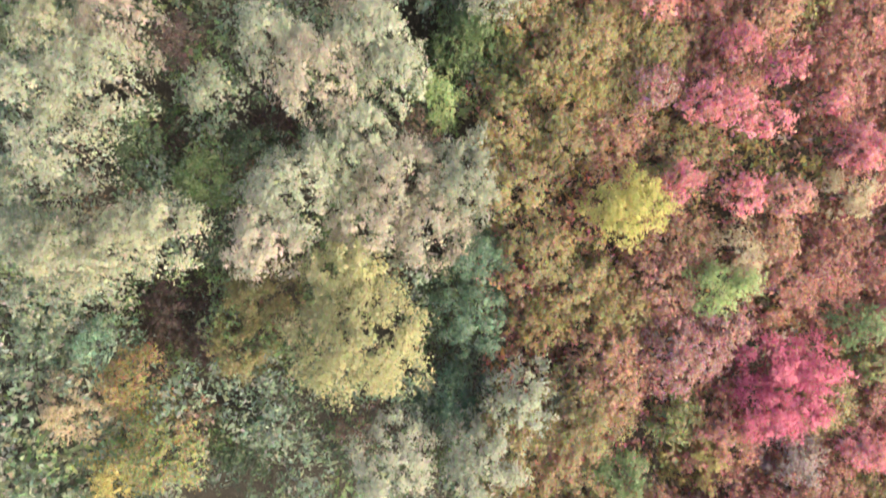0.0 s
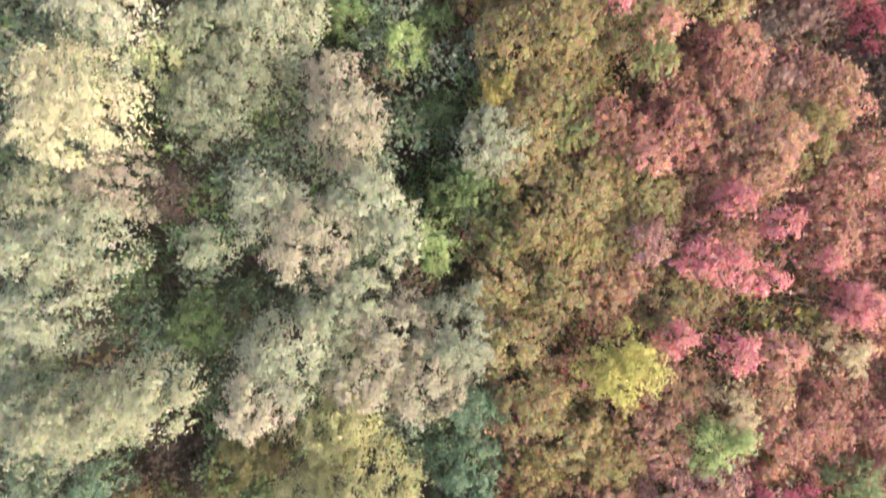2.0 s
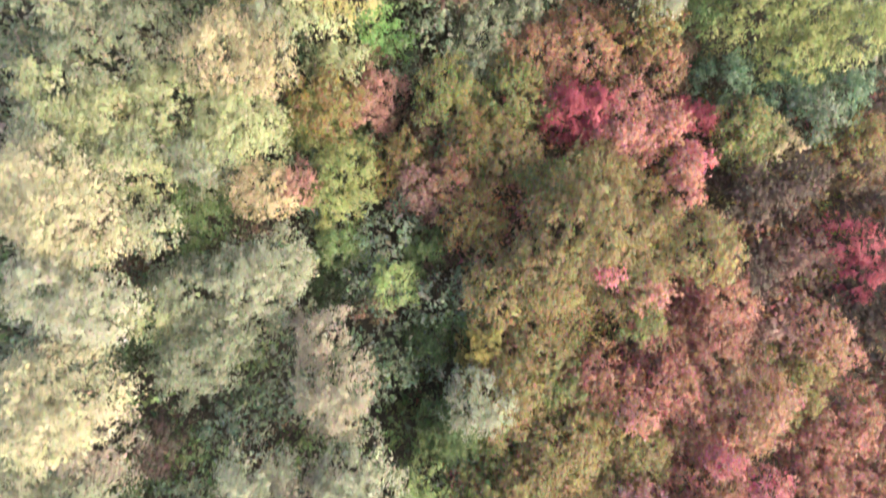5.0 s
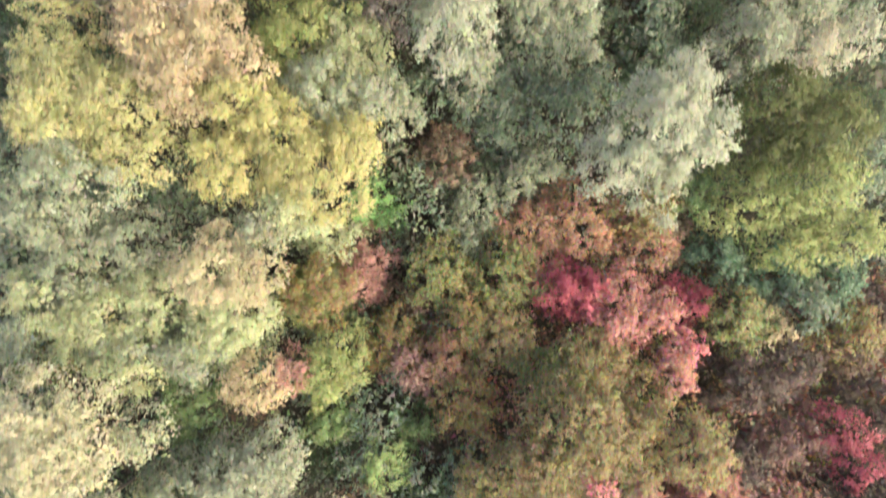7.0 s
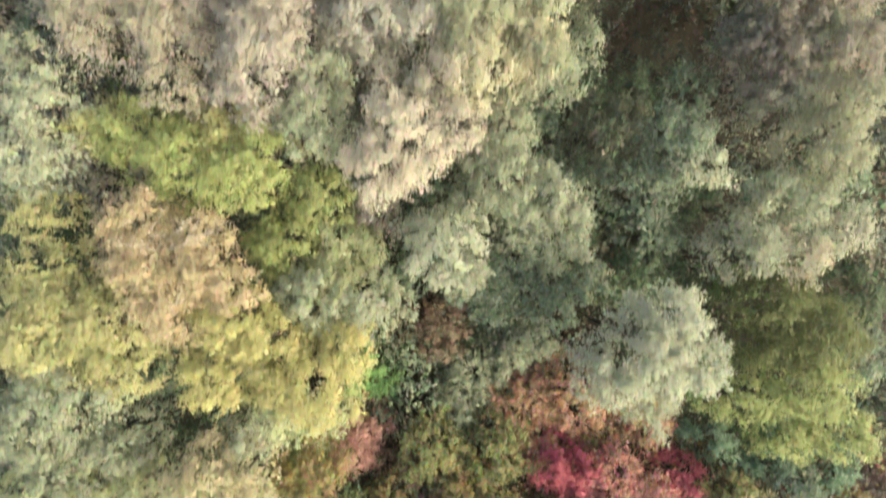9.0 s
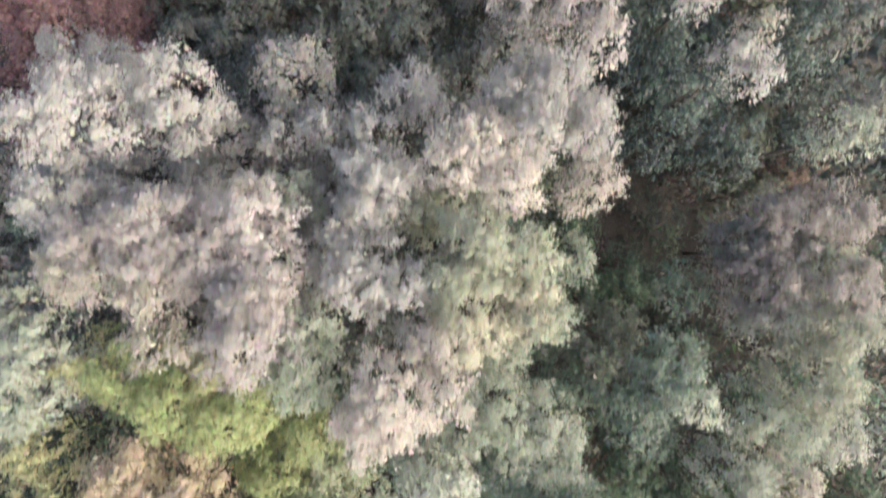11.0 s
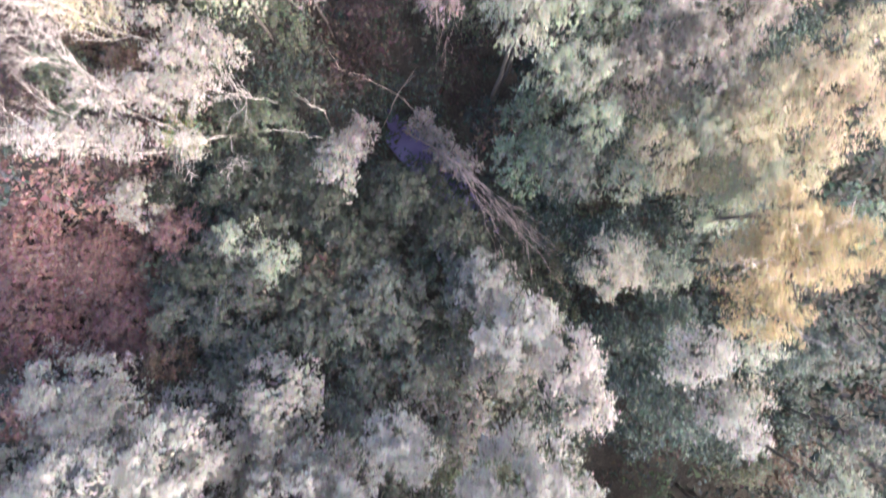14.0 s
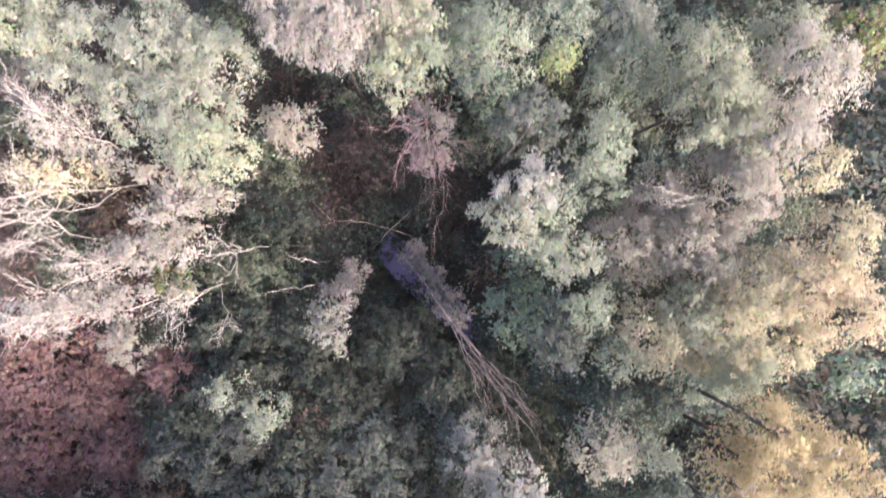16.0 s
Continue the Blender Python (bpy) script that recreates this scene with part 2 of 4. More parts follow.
def ground_at(x, y):
    """Height of the forest floor."""
    rise = 2.5 / (1 + math.exp((y - 26) / 5))
    swell = 0.35 * math.sin(x * 0.21 + 1) * math.cos(y * 0.17)
    hollow = -0.9 * math.exp(-(((x - 1.2) / 4.5) ** 2 + ((y - 59.5) / 3.6) ** 2))
    return rise + swell + hollow


seeds = iter(range(1, 5000))
SPOTS, COVER, DOMES, CROWNS = [], [], [], []


def tree(kind, *lobes, bark=None, boughs=0):
    """One leafy tree. lobes: x, y, top and radius of each dome of its crown. boughs: bare limbs that show above the leaves."""
    rng = np.random.default_rng(next(seeds))
    lobes = np.array(lobes)
    SPOTS.extend((p[0], p[1]) for p in lobes)
    COVER.extend((p[0], p[1], p[2], p[3]) for p in lobes)
    weight = lobes[:, 3] ** 2
    x, y = (lobes[:, :2] * weight[:, None]).sum(0) / weight.sum()
    top = lobes[:, 2].max()
    g = ground_at(x, y)
    tall = top - g
    size = "leafy shrub" if tall < 4.5 else "small leafy tree" if tall < 7.5 else "broadleaf tree"
    name, category = ("shrub", "shrub") if tall < 4.5 else ("small_tree", "small tree") if tall < 7.5 else ("tree", "tree")
    state = "with a lobed crown" if len(lobes) > 2 else "in autumn leaf"
    thing = tagged(new(name), f"{KINDS[kind][0]} {size} {state}", category, f"{KINDS[kind][0]} {category}s")
    thing.location = (x, y, g)
    span = np.sqrt(weight.sum())
    bm = bmesh.new()
    fork = Vector((0, 0, max(0.35 * tall, tall - 1.4 * span - 0.8)))
    head = Vector((*rng.normal(0, 0.2, 2), tall - 0.5 * lobes[0, 3] - 0.4))
    wide = 0.02 + 0.005 * tall
    tube(bm, bent(rng, Vector((0, 0, -0.3)), fork, 0.10) + bent(rng, fork, head, 0.12, 3)[1:], [wide * k for k in (1.35, 1.0, 0.92, 0.85, 0.78, 0.7, 0.5, 0.35, 0.15)])
    for lx, ly, lz, r in lobes:
        centre = Vector((lx - x, ly - y, lz - g))
        depth = min(0.62 * tall, (0.7 + 1.25 * r) * (0.42 if kind in FLAT else 0.9))
        DOMES.append((lx, ly, lz, r, depth))
        for i in range(4 if len(lobes) < 3 else 3):
            a = i * 2.4 + rng.uniform(-0.4, 0.4)
            end = centre + Vector((math.cos(a) * r * 0.6, math.sin(a) * r * 0.6, -depth * rng.uniform(0.3, 0.7)))
            start = fork.lerp(head, rng.uniform(0.0, 0.6))
            tube(bm, bent(rng, start, end, 0.15 * r, 3), [wide * k for k in (0.42, 0.30, 0.18, 0.06)], 4)
    part("trunk", bm, bark or BARK, thing)
    CROWNS.append((thing, kind, DOMES[-len(lobes):], rng))
    for i in range(boughs):
        bm = bmesh.new()
        lx, ly, lz, r = lobes[i % len(lobes)]
        a = rng.uniform(0, 6.28)
        start = Vector((lx - x, ly - y, lz - g - 1.2 * r))
        end = Vector((lx - x + 0.6 * r * math.cos(a), ly - y + 0.6 * r * math.sin(a), lz - g + 0.12))
        branching(bm, rng, start, end, 0.024, 2)
        part("bare_bough", bm, PALE_BARK, thing, "pale bare bough above the leaves")
    return thing


def build_crowns():
    """The leaves of all the trees, once the whole canopy is known."""
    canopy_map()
    for thing, kind, domes, rng in CROWNS:
        leaves = []
        for lx, ly, lz, r, depth in domes:
            fine = min(1.1, max(0.7, (32.4 - lz) / 21.5)) * (1.3 if kind in LOW_AND_SHADE else 1.0) * (1.0 if -18 < lx < 20 else 1.5)
            leaves.append(crown_leaves(rng, r, depth, LEAF * fine, PER_M2 / fine**2, *((0.34, 1.5, 0.4) if kind in FLAT else ())) + np.array([lx, ly, lz - 0.25]))
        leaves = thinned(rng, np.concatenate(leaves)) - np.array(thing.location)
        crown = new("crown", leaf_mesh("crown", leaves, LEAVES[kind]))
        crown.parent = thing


def branching(bm, rng, a, b, wide, depth, kids=4, droop=0.0, wave=0.11, spread=0.15):
    """A bare bough from a to b that forks into finer ones."""
    steps = 5 if depth else 3
    pts = bent(rng, a, b, wave * (b - a).length, steps)
    tube(bm, pts, [wide * k for k in ((1.0, 0.85, 0.72, 0.58, 0.42, 0.18) if depth else (1.0, 0.75, 0.45, 0.18))], 4 if depth else 3)
    if depth:
        for i in range(kids):
            k = rng.uniform(0.3, 0.95)
            start = a.lerp(b, k)
            index = min(4, int(k * 5))
            start = pts[index].lerp(pts[index + 1], k * 5 - index)
            way = (b - a) * rng.uniform(0.25, 0.42) + Vector(rng.normal(0, spread, 3)) * (b - a).length
            way.z -= droop
            branching(bm, rng, start, start + way, wide * 0.5, depth - 1, max(2, kids - 1), droop, wave, spread)


def bare_tree(label, base, *limbs, bark=None, wide=0.09, kids=5, depth=2, droop=0.0, wave=0.11, spread=0.15):
    """A leafless tree: a trunk through the first limb's points, and boughs that fork from it. limbs: (start, end) pairs of places."""
    rng = np.random.default_rng(next(seeds))
    x, y = base
    g = ground_at(x, y)
    thing = tagged(new("bare_tree"), label, "bare tree", "bare trees round the pond" if y > 48 else "")
    thing.location = (x, y, g)
    here = Vector((x, y, g))
    first = Vector(limbs[0][0]) - here
    bm = bmesh.new()
    tube(bm, bent(rng, Vector((0, 0, -0.3)), first, 0.12), [wide * k for k in (1.5, 1.3, 1.2, 1.1, 1.05, 1.0)])
    # pale trees get dark bark here: shade on the lower trunk, as colour
    part("trunk", bm, DEAD_BARK if bark else BARK, thing, "dark trunk below the boughs")
    for a, b in limbs:
        bm = bmesh.new()
        branching(bm, rng, Vector(a) - here, Vector(b) - here, wide * (1.0 if (a, b) == limbs[0] else 0.7), depth, kids, droop, wave, spread)
        part("bough", bm, bark or PALE_BARK, thing)
    return thing


# kinds of the lower layer, coarser in leaf; some have shade in their colour
LOW_AND_SHADE = ("tealsilver", "dullgreen", "greysage", "darksage", "duskgrey", "duskbrown", "shadegreen", "umber", "deepgreen", "maroon")
LEAF, PER_M2 = 0.086, 560


# ---- the forest floor ----
def build_ground():
    xs = np.concatenate([[-2500, -600, -120, -60], np.arange(-36, 40, 1.5), [60, 120, 600, 2500]])
    ys = np.concatenate([[-2500, -600, -120, -50], np.arange(-28, 96, 1.5), [120, 200, 600, 2500]])
    near = lambda x, y: -40 < x < 44 and -32 < y < 100
    verts = [(x, y, ground_at(x, y) + (0.10 * noise.noise((x * 0.5, y * 0.5, 0)) if near(x, y) else 0)) for y in ys for x in xs]
    w = len(xs)
    faces = [(j * w + i, j * w + i + 1, (j + 1) * w + i + 1, (j + 1) * w + i) for j in range(len(ys) - 1) for i in range(w - 1)]
    me = bpy.data.meshes.new("ground")
    me.from_pydata(verts, [], faces)
    m, n, l, bsdf = nodes_of("leaf_litter")
    soil = mixed(n, l, "MIX", ramp(n, l, noise_at(n, l, 0.6, 5.0), (0.4, 0.0), (0.62, 1.0)), (0.032, 0.030, 0.025), (0.055, 0.049, 0.039))
    l.new(mixed(n, l, "MIX", ramp(n, l, noise_at(n, l, 14.0, 4.0), (0.5, 0.0), (0.7, 1.0)), soil, (0.085, 0.07, 0.053)), bsdf.inputs["Base Color"])
    bump = n.new("ShaderNodeBump")
    bump.inputs["Distance"].default_value = 0.06
    l.new(noise_at(n, l, 12.0, 5.0), bump.inputs["Height"])
    l.new(bump.outputs[0], bsdf.inputs["Normal"])
    bsdf.inputs["Roughness"].default_value = 0.95
    me.materials.append(m)
    tagged(new("ground", me), "dark forest floor of brown leaf litter", "ground", kind="structure")


build_ground()


def build_pond():
    bm = bmesh.new()
    rim = []
    for k in range(48):
        a = k * math.tau / 48
        w = 1 + 0.10 * math.sin(3 * a + 1) + 0.07 * math.sin(5 * a)
        u, v = 4.4 * w * math.cos(a), 0.95 * w * math.sin(a)
        c, s = math.cos(radians(-46)), math.sin(radians(-46))
        rim.append(bm.verts.new((2.21 + u * c - v * s, 58.12 + u * s + v * c, -0.30)))
    bm.faces.new(rim)
    me = bpy.data.meshes.new("pond")
    bm.to_mesh(me)
    bm.free()
    m, n, l, bsdf = nodes_of("pond_water")
    # murky violet that also stands in for the sky's reflection
    bsdf.inputs["Base Color"].default_value = (0.12, 0.105, 0.21, 1)
    bsdf.inputs["Roughness"].default_value = 0.06
    bsdf.inputs["IOR"].default_value = 1.33
    bump = n.new("ShaderNodeBump")
    bump.inputs["Strength"].default_value, bump.inputs["Distance"].default_value = 0.15, 0.02
    l.new(noise_at(n, l, 3.0), bump.inputs["Height"])
    l.new(bump.outputs[0], bsdf.inputs["Normal"])
    me.materials.append(m)
    tagged(new("pond_water", me), "still violet-blue pond between the trees", "pond", kind="structure")


build_pond()


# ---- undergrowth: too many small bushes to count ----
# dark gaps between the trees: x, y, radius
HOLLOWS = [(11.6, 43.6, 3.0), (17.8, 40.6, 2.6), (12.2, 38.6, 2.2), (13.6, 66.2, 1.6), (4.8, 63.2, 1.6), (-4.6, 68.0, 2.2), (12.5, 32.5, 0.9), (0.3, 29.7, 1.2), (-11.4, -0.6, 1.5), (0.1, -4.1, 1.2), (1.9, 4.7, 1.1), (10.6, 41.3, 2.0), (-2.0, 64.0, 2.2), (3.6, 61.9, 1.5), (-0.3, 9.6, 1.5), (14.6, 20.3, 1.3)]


def under_height(x, y):
    base = 5.7 + 2.5 / (1 + math.exp((y - 17) / 3)) + 1.0 * noise.noise((x * 0.18, y * 0.18, 7))
    base += 1.6 * math.exp(-(((x + 0.5) / 5) ** 2 + ((y - 51) / 4.5) ** 2))
    base -= 3.2 * math.exp(-(((x + 14) / 5) ** 2 + ((y - 53) / 5) ** 2))
    base -= 5.6 * math.exp(-(((x - 0.9) / 3.2) ** 2 + ((y - 59.4) / 2.2) ** 2))
    if red_side(x, y):
        base += 0.4
    else:
        base += 1.8 * math.exp(-(((y - 32) / 9) ** 4))
    if grey_side(x, y):
        base += 1.0
    for hx, hy, hr in HOLLOWS:
        base -= 4.2 * math.exp(-((x - hx) ** 2 + (y - hy) ** 2) / hr**2)
    return base


def grey_side(x, y):
    return x < 5 and 35.5 < y < 47.5


def red_side(x, y):
    return x > 2.6 + 0.6 * math.sin(y * 0.6) and y < 24


def maroon_side(x, y):
    return x < -11.2 + 1.2 * math.sin(y * 0.7) and 46.5 < y < 57.5


def under_kind(x, y, pick):
    if red_side(x, y):
        return "umber" if pick < 0.06 else "mulberry" if pick < 0.4 else "russet" if pick < 0.7 else "olivebrown"
    if maroon_side(x + 3.4 * (pick - 0.5), y + 2 * math.sin(9 * pick)):
        return "maroon" if 0.08 < pick < 0.78 else "dustgrey" if pick > 0.9 else "umber"
    if x < -10 and y > 57:
        return "umber" if pick < 0.3 else "dullgreen" if pick < 0.6 else "duskbrown"
    if grey_side(x, y):
        return "duskgrey" if pick < 0.6 else "greysage" if pick < 0.85 else "shadegreen"
    # in the hollows dark leaf colours take the place of deep shade
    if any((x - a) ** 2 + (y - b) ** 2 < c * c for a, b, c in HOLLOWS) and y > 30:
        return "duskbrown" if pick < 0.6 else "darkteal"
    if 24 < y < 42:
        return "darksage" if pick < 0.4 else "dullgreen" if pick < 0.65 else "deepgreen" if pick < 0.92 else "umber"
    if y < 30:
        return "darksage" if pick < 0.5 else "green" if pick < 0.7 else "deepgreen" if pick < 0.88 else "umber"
    # these greens are darkened for the shade that the undergrowth stands in
    return "shadegreen" if pick < 0.55 else "darkteal" if pick < 0.95 else "umber"


def build_undergrowth(seed):
    rng = np.random.default_rng(seed)
    made = {}
    for gy in np.arange(-19, 82, 1.5):
        for gx in np.arange(-25, 29, 1.5):
            x, y = gx + rng.uniform(-0.5, 0.5), gy + rng.uniform(-0.5, 0.5)
            kind = under_kind(x, y, rng.uniform())
            z, r = under_height(x, y) + rng.uniform(-0.7, 0.5), rng.uniform(0.95, 1.4)
            over = [(math.hypot(x - a, y - b) / w, top) for a, b, top, w in COVER]
            # bushes stay lower than the shrub that they stand under
            z = min([z] + [top - 1.0 for d, top in over if d < 1.15])
            if z < 0.9:
                r, z = 0.6, max(z, 0.35)
                if ((x - 1.2) / 4.2) ** 2 + ((y - 59.5) / 2.6) ** 2 < 0.7:
                    continue
            thick = 30 if min(over)[0] < 0.6 else 66
            fine = 0.78 if -13 < x < 14 else 1.0
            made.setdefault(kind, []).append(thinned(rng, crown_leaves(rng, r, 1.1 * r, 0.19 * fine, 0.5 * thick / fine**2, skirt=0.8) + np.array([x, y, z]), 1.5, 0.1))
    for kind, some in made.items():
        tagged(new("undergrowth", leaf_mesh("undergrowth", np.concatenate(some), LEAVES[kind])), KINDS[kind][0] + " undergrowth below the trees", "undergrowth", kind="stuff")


# ---- the trees ----
tree("olivegold", (-13.28, -9.45, 8.5, 1.32))
tree("green", (7.66, -9.04, 9.9, 0.94))
tree("deepgreen", (-8.44, -8.85, 6.9, 1.46))
tree("olivegold", (11.16, -8.79, 9.4, 1.32))
tree("russet", (5.39, -8.68, 9.0, 1.09))
tree("mintwhite", (-1.64, -8.13, 11.0, 1.59))
tree("olive", (-11.42, -8.12, 9.0, 1.85))
tree("pink", (17.36, -7.90, 10.1, 0.80))
tree("olive", (9.98, -6.79, 9.2, 1.13))
tree("bluegreen", (0.78, -6.60, 8.0, 1.69))
tree("peach", (-15.17, -6.58, 9.0, 1.60))
tree("silver", (3.53, -6.17, 10.5, 1.67), (2.01, -8.33, 10.5, 1.74))
tree("ochre", (6.21, -6.13, 9.0, 1.62))
tree("olivebrown", (-12.63, -5.57, 8.4, 1.42))
tree("olive", (17.63, -4.66, 9.6, 0.88))
# olive crown that also plays the shaded flank of the straw tree
tree("darkolive", (-8.00, -4.00, 9.0, 1.41))
tree("darksage", (-16.88, -3.67, 8.0, 1.64), (-17.58, -5.10, 8.0, 1.13))
tree("bluegreen", (-13.82, -3.53, 9.0, 0.93))
tree("straw", (-2.95, -3.20, 12.6, 2.66))
tree("mauverose", (10.08, -4.05, 9.6, 1.81))
tree("green", (16.92, -3.02, 10.7, 0.84))
tree("mauverose", (11.78, -3.02, 9.8, 0.94))
tree("olivebrown", (4.56, -2.94, 8.5, 1.32))
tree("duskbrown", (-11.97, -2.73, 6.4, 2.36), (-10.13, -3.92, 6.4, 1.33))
tree("bluegreen", (1.67, -2.63, 9.1, 1.85), (1.91, -0.21, 9.0, 1.41))
# upper part of that flank, its shade likewise in the leaf colour
tree("darkolive", (-7.23, -1.63, 10.0, 1.51))
tree("lime", (11.30, -1.40, 10.4, 0.95), (12.20, -1.20, 10.3, 0.70))
tree("straw", (-3.44, -0.80, 11.0, 1.35))
tree("cream", (-13.53, -0.04, 12.0, 1.51), (-11.96, 0.12, 11.8, 1.18))
tree("peach", (12.14, 0.05, 10.5, 0.95))
tree("pinksilver", (-6.56, 0.33, 11.5, 1.52))
tree("cream", (-10.26, 0.85, 12.2, 1.50))
tree("sage", (-14.94, 0.54, 11.5, 1.27))
tree("pink", (12.05, 2.30, 10.5, 0.77))
tree("peach", (16.38, 2.23, 10.4, 0.98))
tree("rosepink", (14.12, 2.26, 10.1, 0.86))
tree("silver", (-5.21, 2.35, 12.0, 1.87))
tree("sage", (-16.06, 2.49, 10.5, 1.33))
tree("green", (-9.55, 3.30, 8.9, 1.57))
tree("pink", (9.72, 2.78, 10.3, 0.77))
tree("silver", (1.12, 2.92, 10.8, 1.91))
tree("pinksilver", (-1.44, 3.10, 11.0, 1.70), (-0.17, 1.00, 10.5, 1.85), (-2.71, 1.19, 11.0, 1.44))
tree("deepgreen", (-12.92, 3.51, 7.9, 1.36))
tree("sage", (-3.77, 3.73, 11.0, 1.23))
tree("pink", (17.10, 3.98, 10.5, 0.75))
tree("silver", (-14.34, 4.03, 11.5, 1.60))
tree("silver", (-2.67, 4.52, 11.3, 1.17))
tree("ochre", (5.27, 4.56, 9.6, 1.31))
tree("duskbrown", (-11.11, 5.08, 6.6, 1.12))
tree("deepgreen", (-12.59, 5.16, 8.1, 1.59))
tree("pink", (13.25, 5.13, 10.4, 0.63))
tree("duskbrown", (-7.33, 5.86, 6.6, 1.11))
tree("pink", (15.68, 5.90, 10.3, 0.46))
tree("pink", (10.67, 5.93, 10.4, 0.81))
tree("sage", (-8.47, 6.34, 10.4, 0.95))
tree("silver", (-14.96, 6.29, 11.5, 1.27))
tree("lime", (0.17, 6.40, 9.0, 1.27))
tree("silver", (-12.87, 6.76, 11.8, 1.57))
tree("olive", (2.87, 6.58, 8.8, 1.14))
tree("mauverose", (8.94, 6.64, 10.0, 0.87))
tree("pinksilver", (-4.34, 6.71, 12.3, 1.78))
tree("ochre", (4.36, 7.28, 9.6, 1.02))
tree("pink", (13.92, 7.33, 10.1, 0.67))
tree("silver", (-6.16, 7.99, 11.5, 1.27))
tree("pink", (12.28, 8.32, 10.1, 0.78))
tree("silver", (-2.29, 8.24, 12.0, 1.42), (-1.49, 6.88, 11.8, 1.19))
tree("cream", (-14.56, 8.36, 11.5, 1.45))
tree("olive", (3.38, 8.45, 8.5, 1.11))
tree("duskbrown", (-10.59, 8.52, 9.4, 1.28))
tree("pinkgrey", (-12.19, 8.99, 11.0, 1.49))
tree("green", (1.92, 9.01, 8.9, 1.35), (1.26, 8.83, 8.6, 1.37))
tree("rosepink", (8.81, 10.04, 10.0, 0.75))
tree("silver", (2.45, 10.59, 10.8, 1.35))
tree("pinkrusset", (13.87, 10.72, 10.2, 1.28))
tree("pinksilver", (-3.17, 11.07, 11.5, 1.60))
tree("ochre", (4.42, 11.81, 9.5, 1.11))
tree("green", (0.56, 12.45, 7.0, 1.23))
tree("deepgreen", (-12.57, 12.46, 7.1, 1.47))
tree("olivegold", (2.88, 12.71, 9.0, 1.14))
tree("pinkgrey", (-3.98, 13.16, 10.0, 1.09))
tree("silver", (-12.20, 13.75, 11.5, 0.85))
tree("olive", (8.86, 13.85, 10.5, 0.83))
tree("palegreen", (-10.70, 14.07, 9.5, 1.18))
tree("rosepink", (8.96, 14.88, 10.8, 0.71))
tree("sage", (-9.15, 14.92, 10.0, 1.60), (-7.51, 13.37, 10.3, 1.58), (-8.98, 12.07, 10.4, 1.57))
tree("lime", (-1.13, 15.12, 8.0, 1.13))
tree("silver", (-6.80, 15.31, 10.5, 1.78), (-5.51, 16.18, 10.5, 1.33))
tree("deepgreen", (-4.18, 15.34, 5.6, 1.53))
tree("crimson", (18.85, 15.53, 9.0, 0.90))
tree("pink", (7.28, 15.67, 11.0, 0.42))
tree("creamsage", (-11.88, 15.46, 14.3, 1.38), (-10.87, 14.62, 14.1, 1.22))
tree("umber", (-12.84, 15.99, 6.6, 1.27))
tree("maroon", (16.77, 16.34, 8.2, 2.06))
tree("green", (0.31, 16.53, 6.6, 1.25))
tree("ochre", (11.36, 16.72, 10.8, 1.46))
tree("crimson", (18.41, 16.96, 9.0, 0.95))
tree("green", (-3.63, 17.02, 7.4, 1.16))
tree("ochre", (6.74, 17.53, 11.0, 2.51), (5.37, 15.78, 10.4, 1.75), (8.45, 15.35, 10.4, 1.44))
tree("cream", (-10.31, 17.57, 11.0, 1.06))
tree("peach", (-6.44, 19.11, 9.3, 1.24))
tree("paleyellow", (-11.88, 17.80, 14.1, 1.75), (-12.73, 19.10, 14.0, 1.47))
tree("rose", (-4.96, 19.40, 8.5, 0.87))
tree("green", (-9.36, 18.14, 8.4, 1.45))
tree("maroon", (0.40, 19.52, 7.6, 1.67))
tree("rosepink", (11.37, 19.15, 8.3, 0.81))
tree("limeolive", (-3.79, 18.57, 7.5, 1.39))
tree("olive", (-15.24, 20.24, 9.0, 1.23))
tree("umber", (19.00, 20.38, 8.5, 1.61))
tree("pink", (11.86, 20.40, 8.3, 0.80))
tree("olivebrown", (-0.72, 20.51, 6.5, 1.74))
tree("sage", (-9.32, 20.59, 8.5, 1.23), (-8.87, 20.31, 9.8, 1.41))
tree("sage", (-11.47, 20.77, 10.0, 1.35))
tree("olive", (14.70, 21.00, 8.0, 1.40))
tree("olive", (2.78, 21.21, 7.4, 1.25))
tree("peach", (15.68, 21.30, 8.4, 0.93))
tree("palegreen", (-7.80, 21.53, 9.5, 2.06), (-9.86, 22.74, 10.5, 1.30), (-7.25, 21.99, 10.3, 1.60))
tree("sage", (-14.73, 21.55, 10.5, 1.41))
tree("olivebrown", (2.74, 21.69, 7.4, 1.80))
tree("palegreen", (-12.81, 21.67, 10.5, 1.52), (-12.32, 21.99, 10.5, 1.80), (-13.90, 22.95, 11.0, 1.55), (-11.35, 20.03, 10.3, 1.60))
tree("olive", (13.78, 21.96, 9.0, 1.14))
tree("crimson", (12.13, 22.30, 8.0, 1.04))
tree("rosepink", (9.17, 22.04, 8.4, 1.83), (10.69, 21.96, 8.5, 0.80))
tree("darksage", (-11.43, 22.06, 8.0, 0.99), (-11.16, 20.56, 7.0, 1.25))
tree("darksage", (16.74, 22.21, 9.0, 1.34))
tree("limeolive", (-4.62, 22.33, 7.4, 1.43), (-4.42, 22.66, 6.0, 1.90))
tree("umber", (0.56, 22.65, 6.6, 1.25))
tree("crimson", (6.87, 22.90, 8.0, 1.40), (7.82, 22.83, 8.5, 0.80))
tree("rose", (-2.54, 23.04, 6.2, 1.37), (-1.81, 24.21, 6.2, 1.19))
tree("bluegreen", (16.07, 23.61, 8.5, 1.61), (18.12, 23.30, 9.0, 1.34))
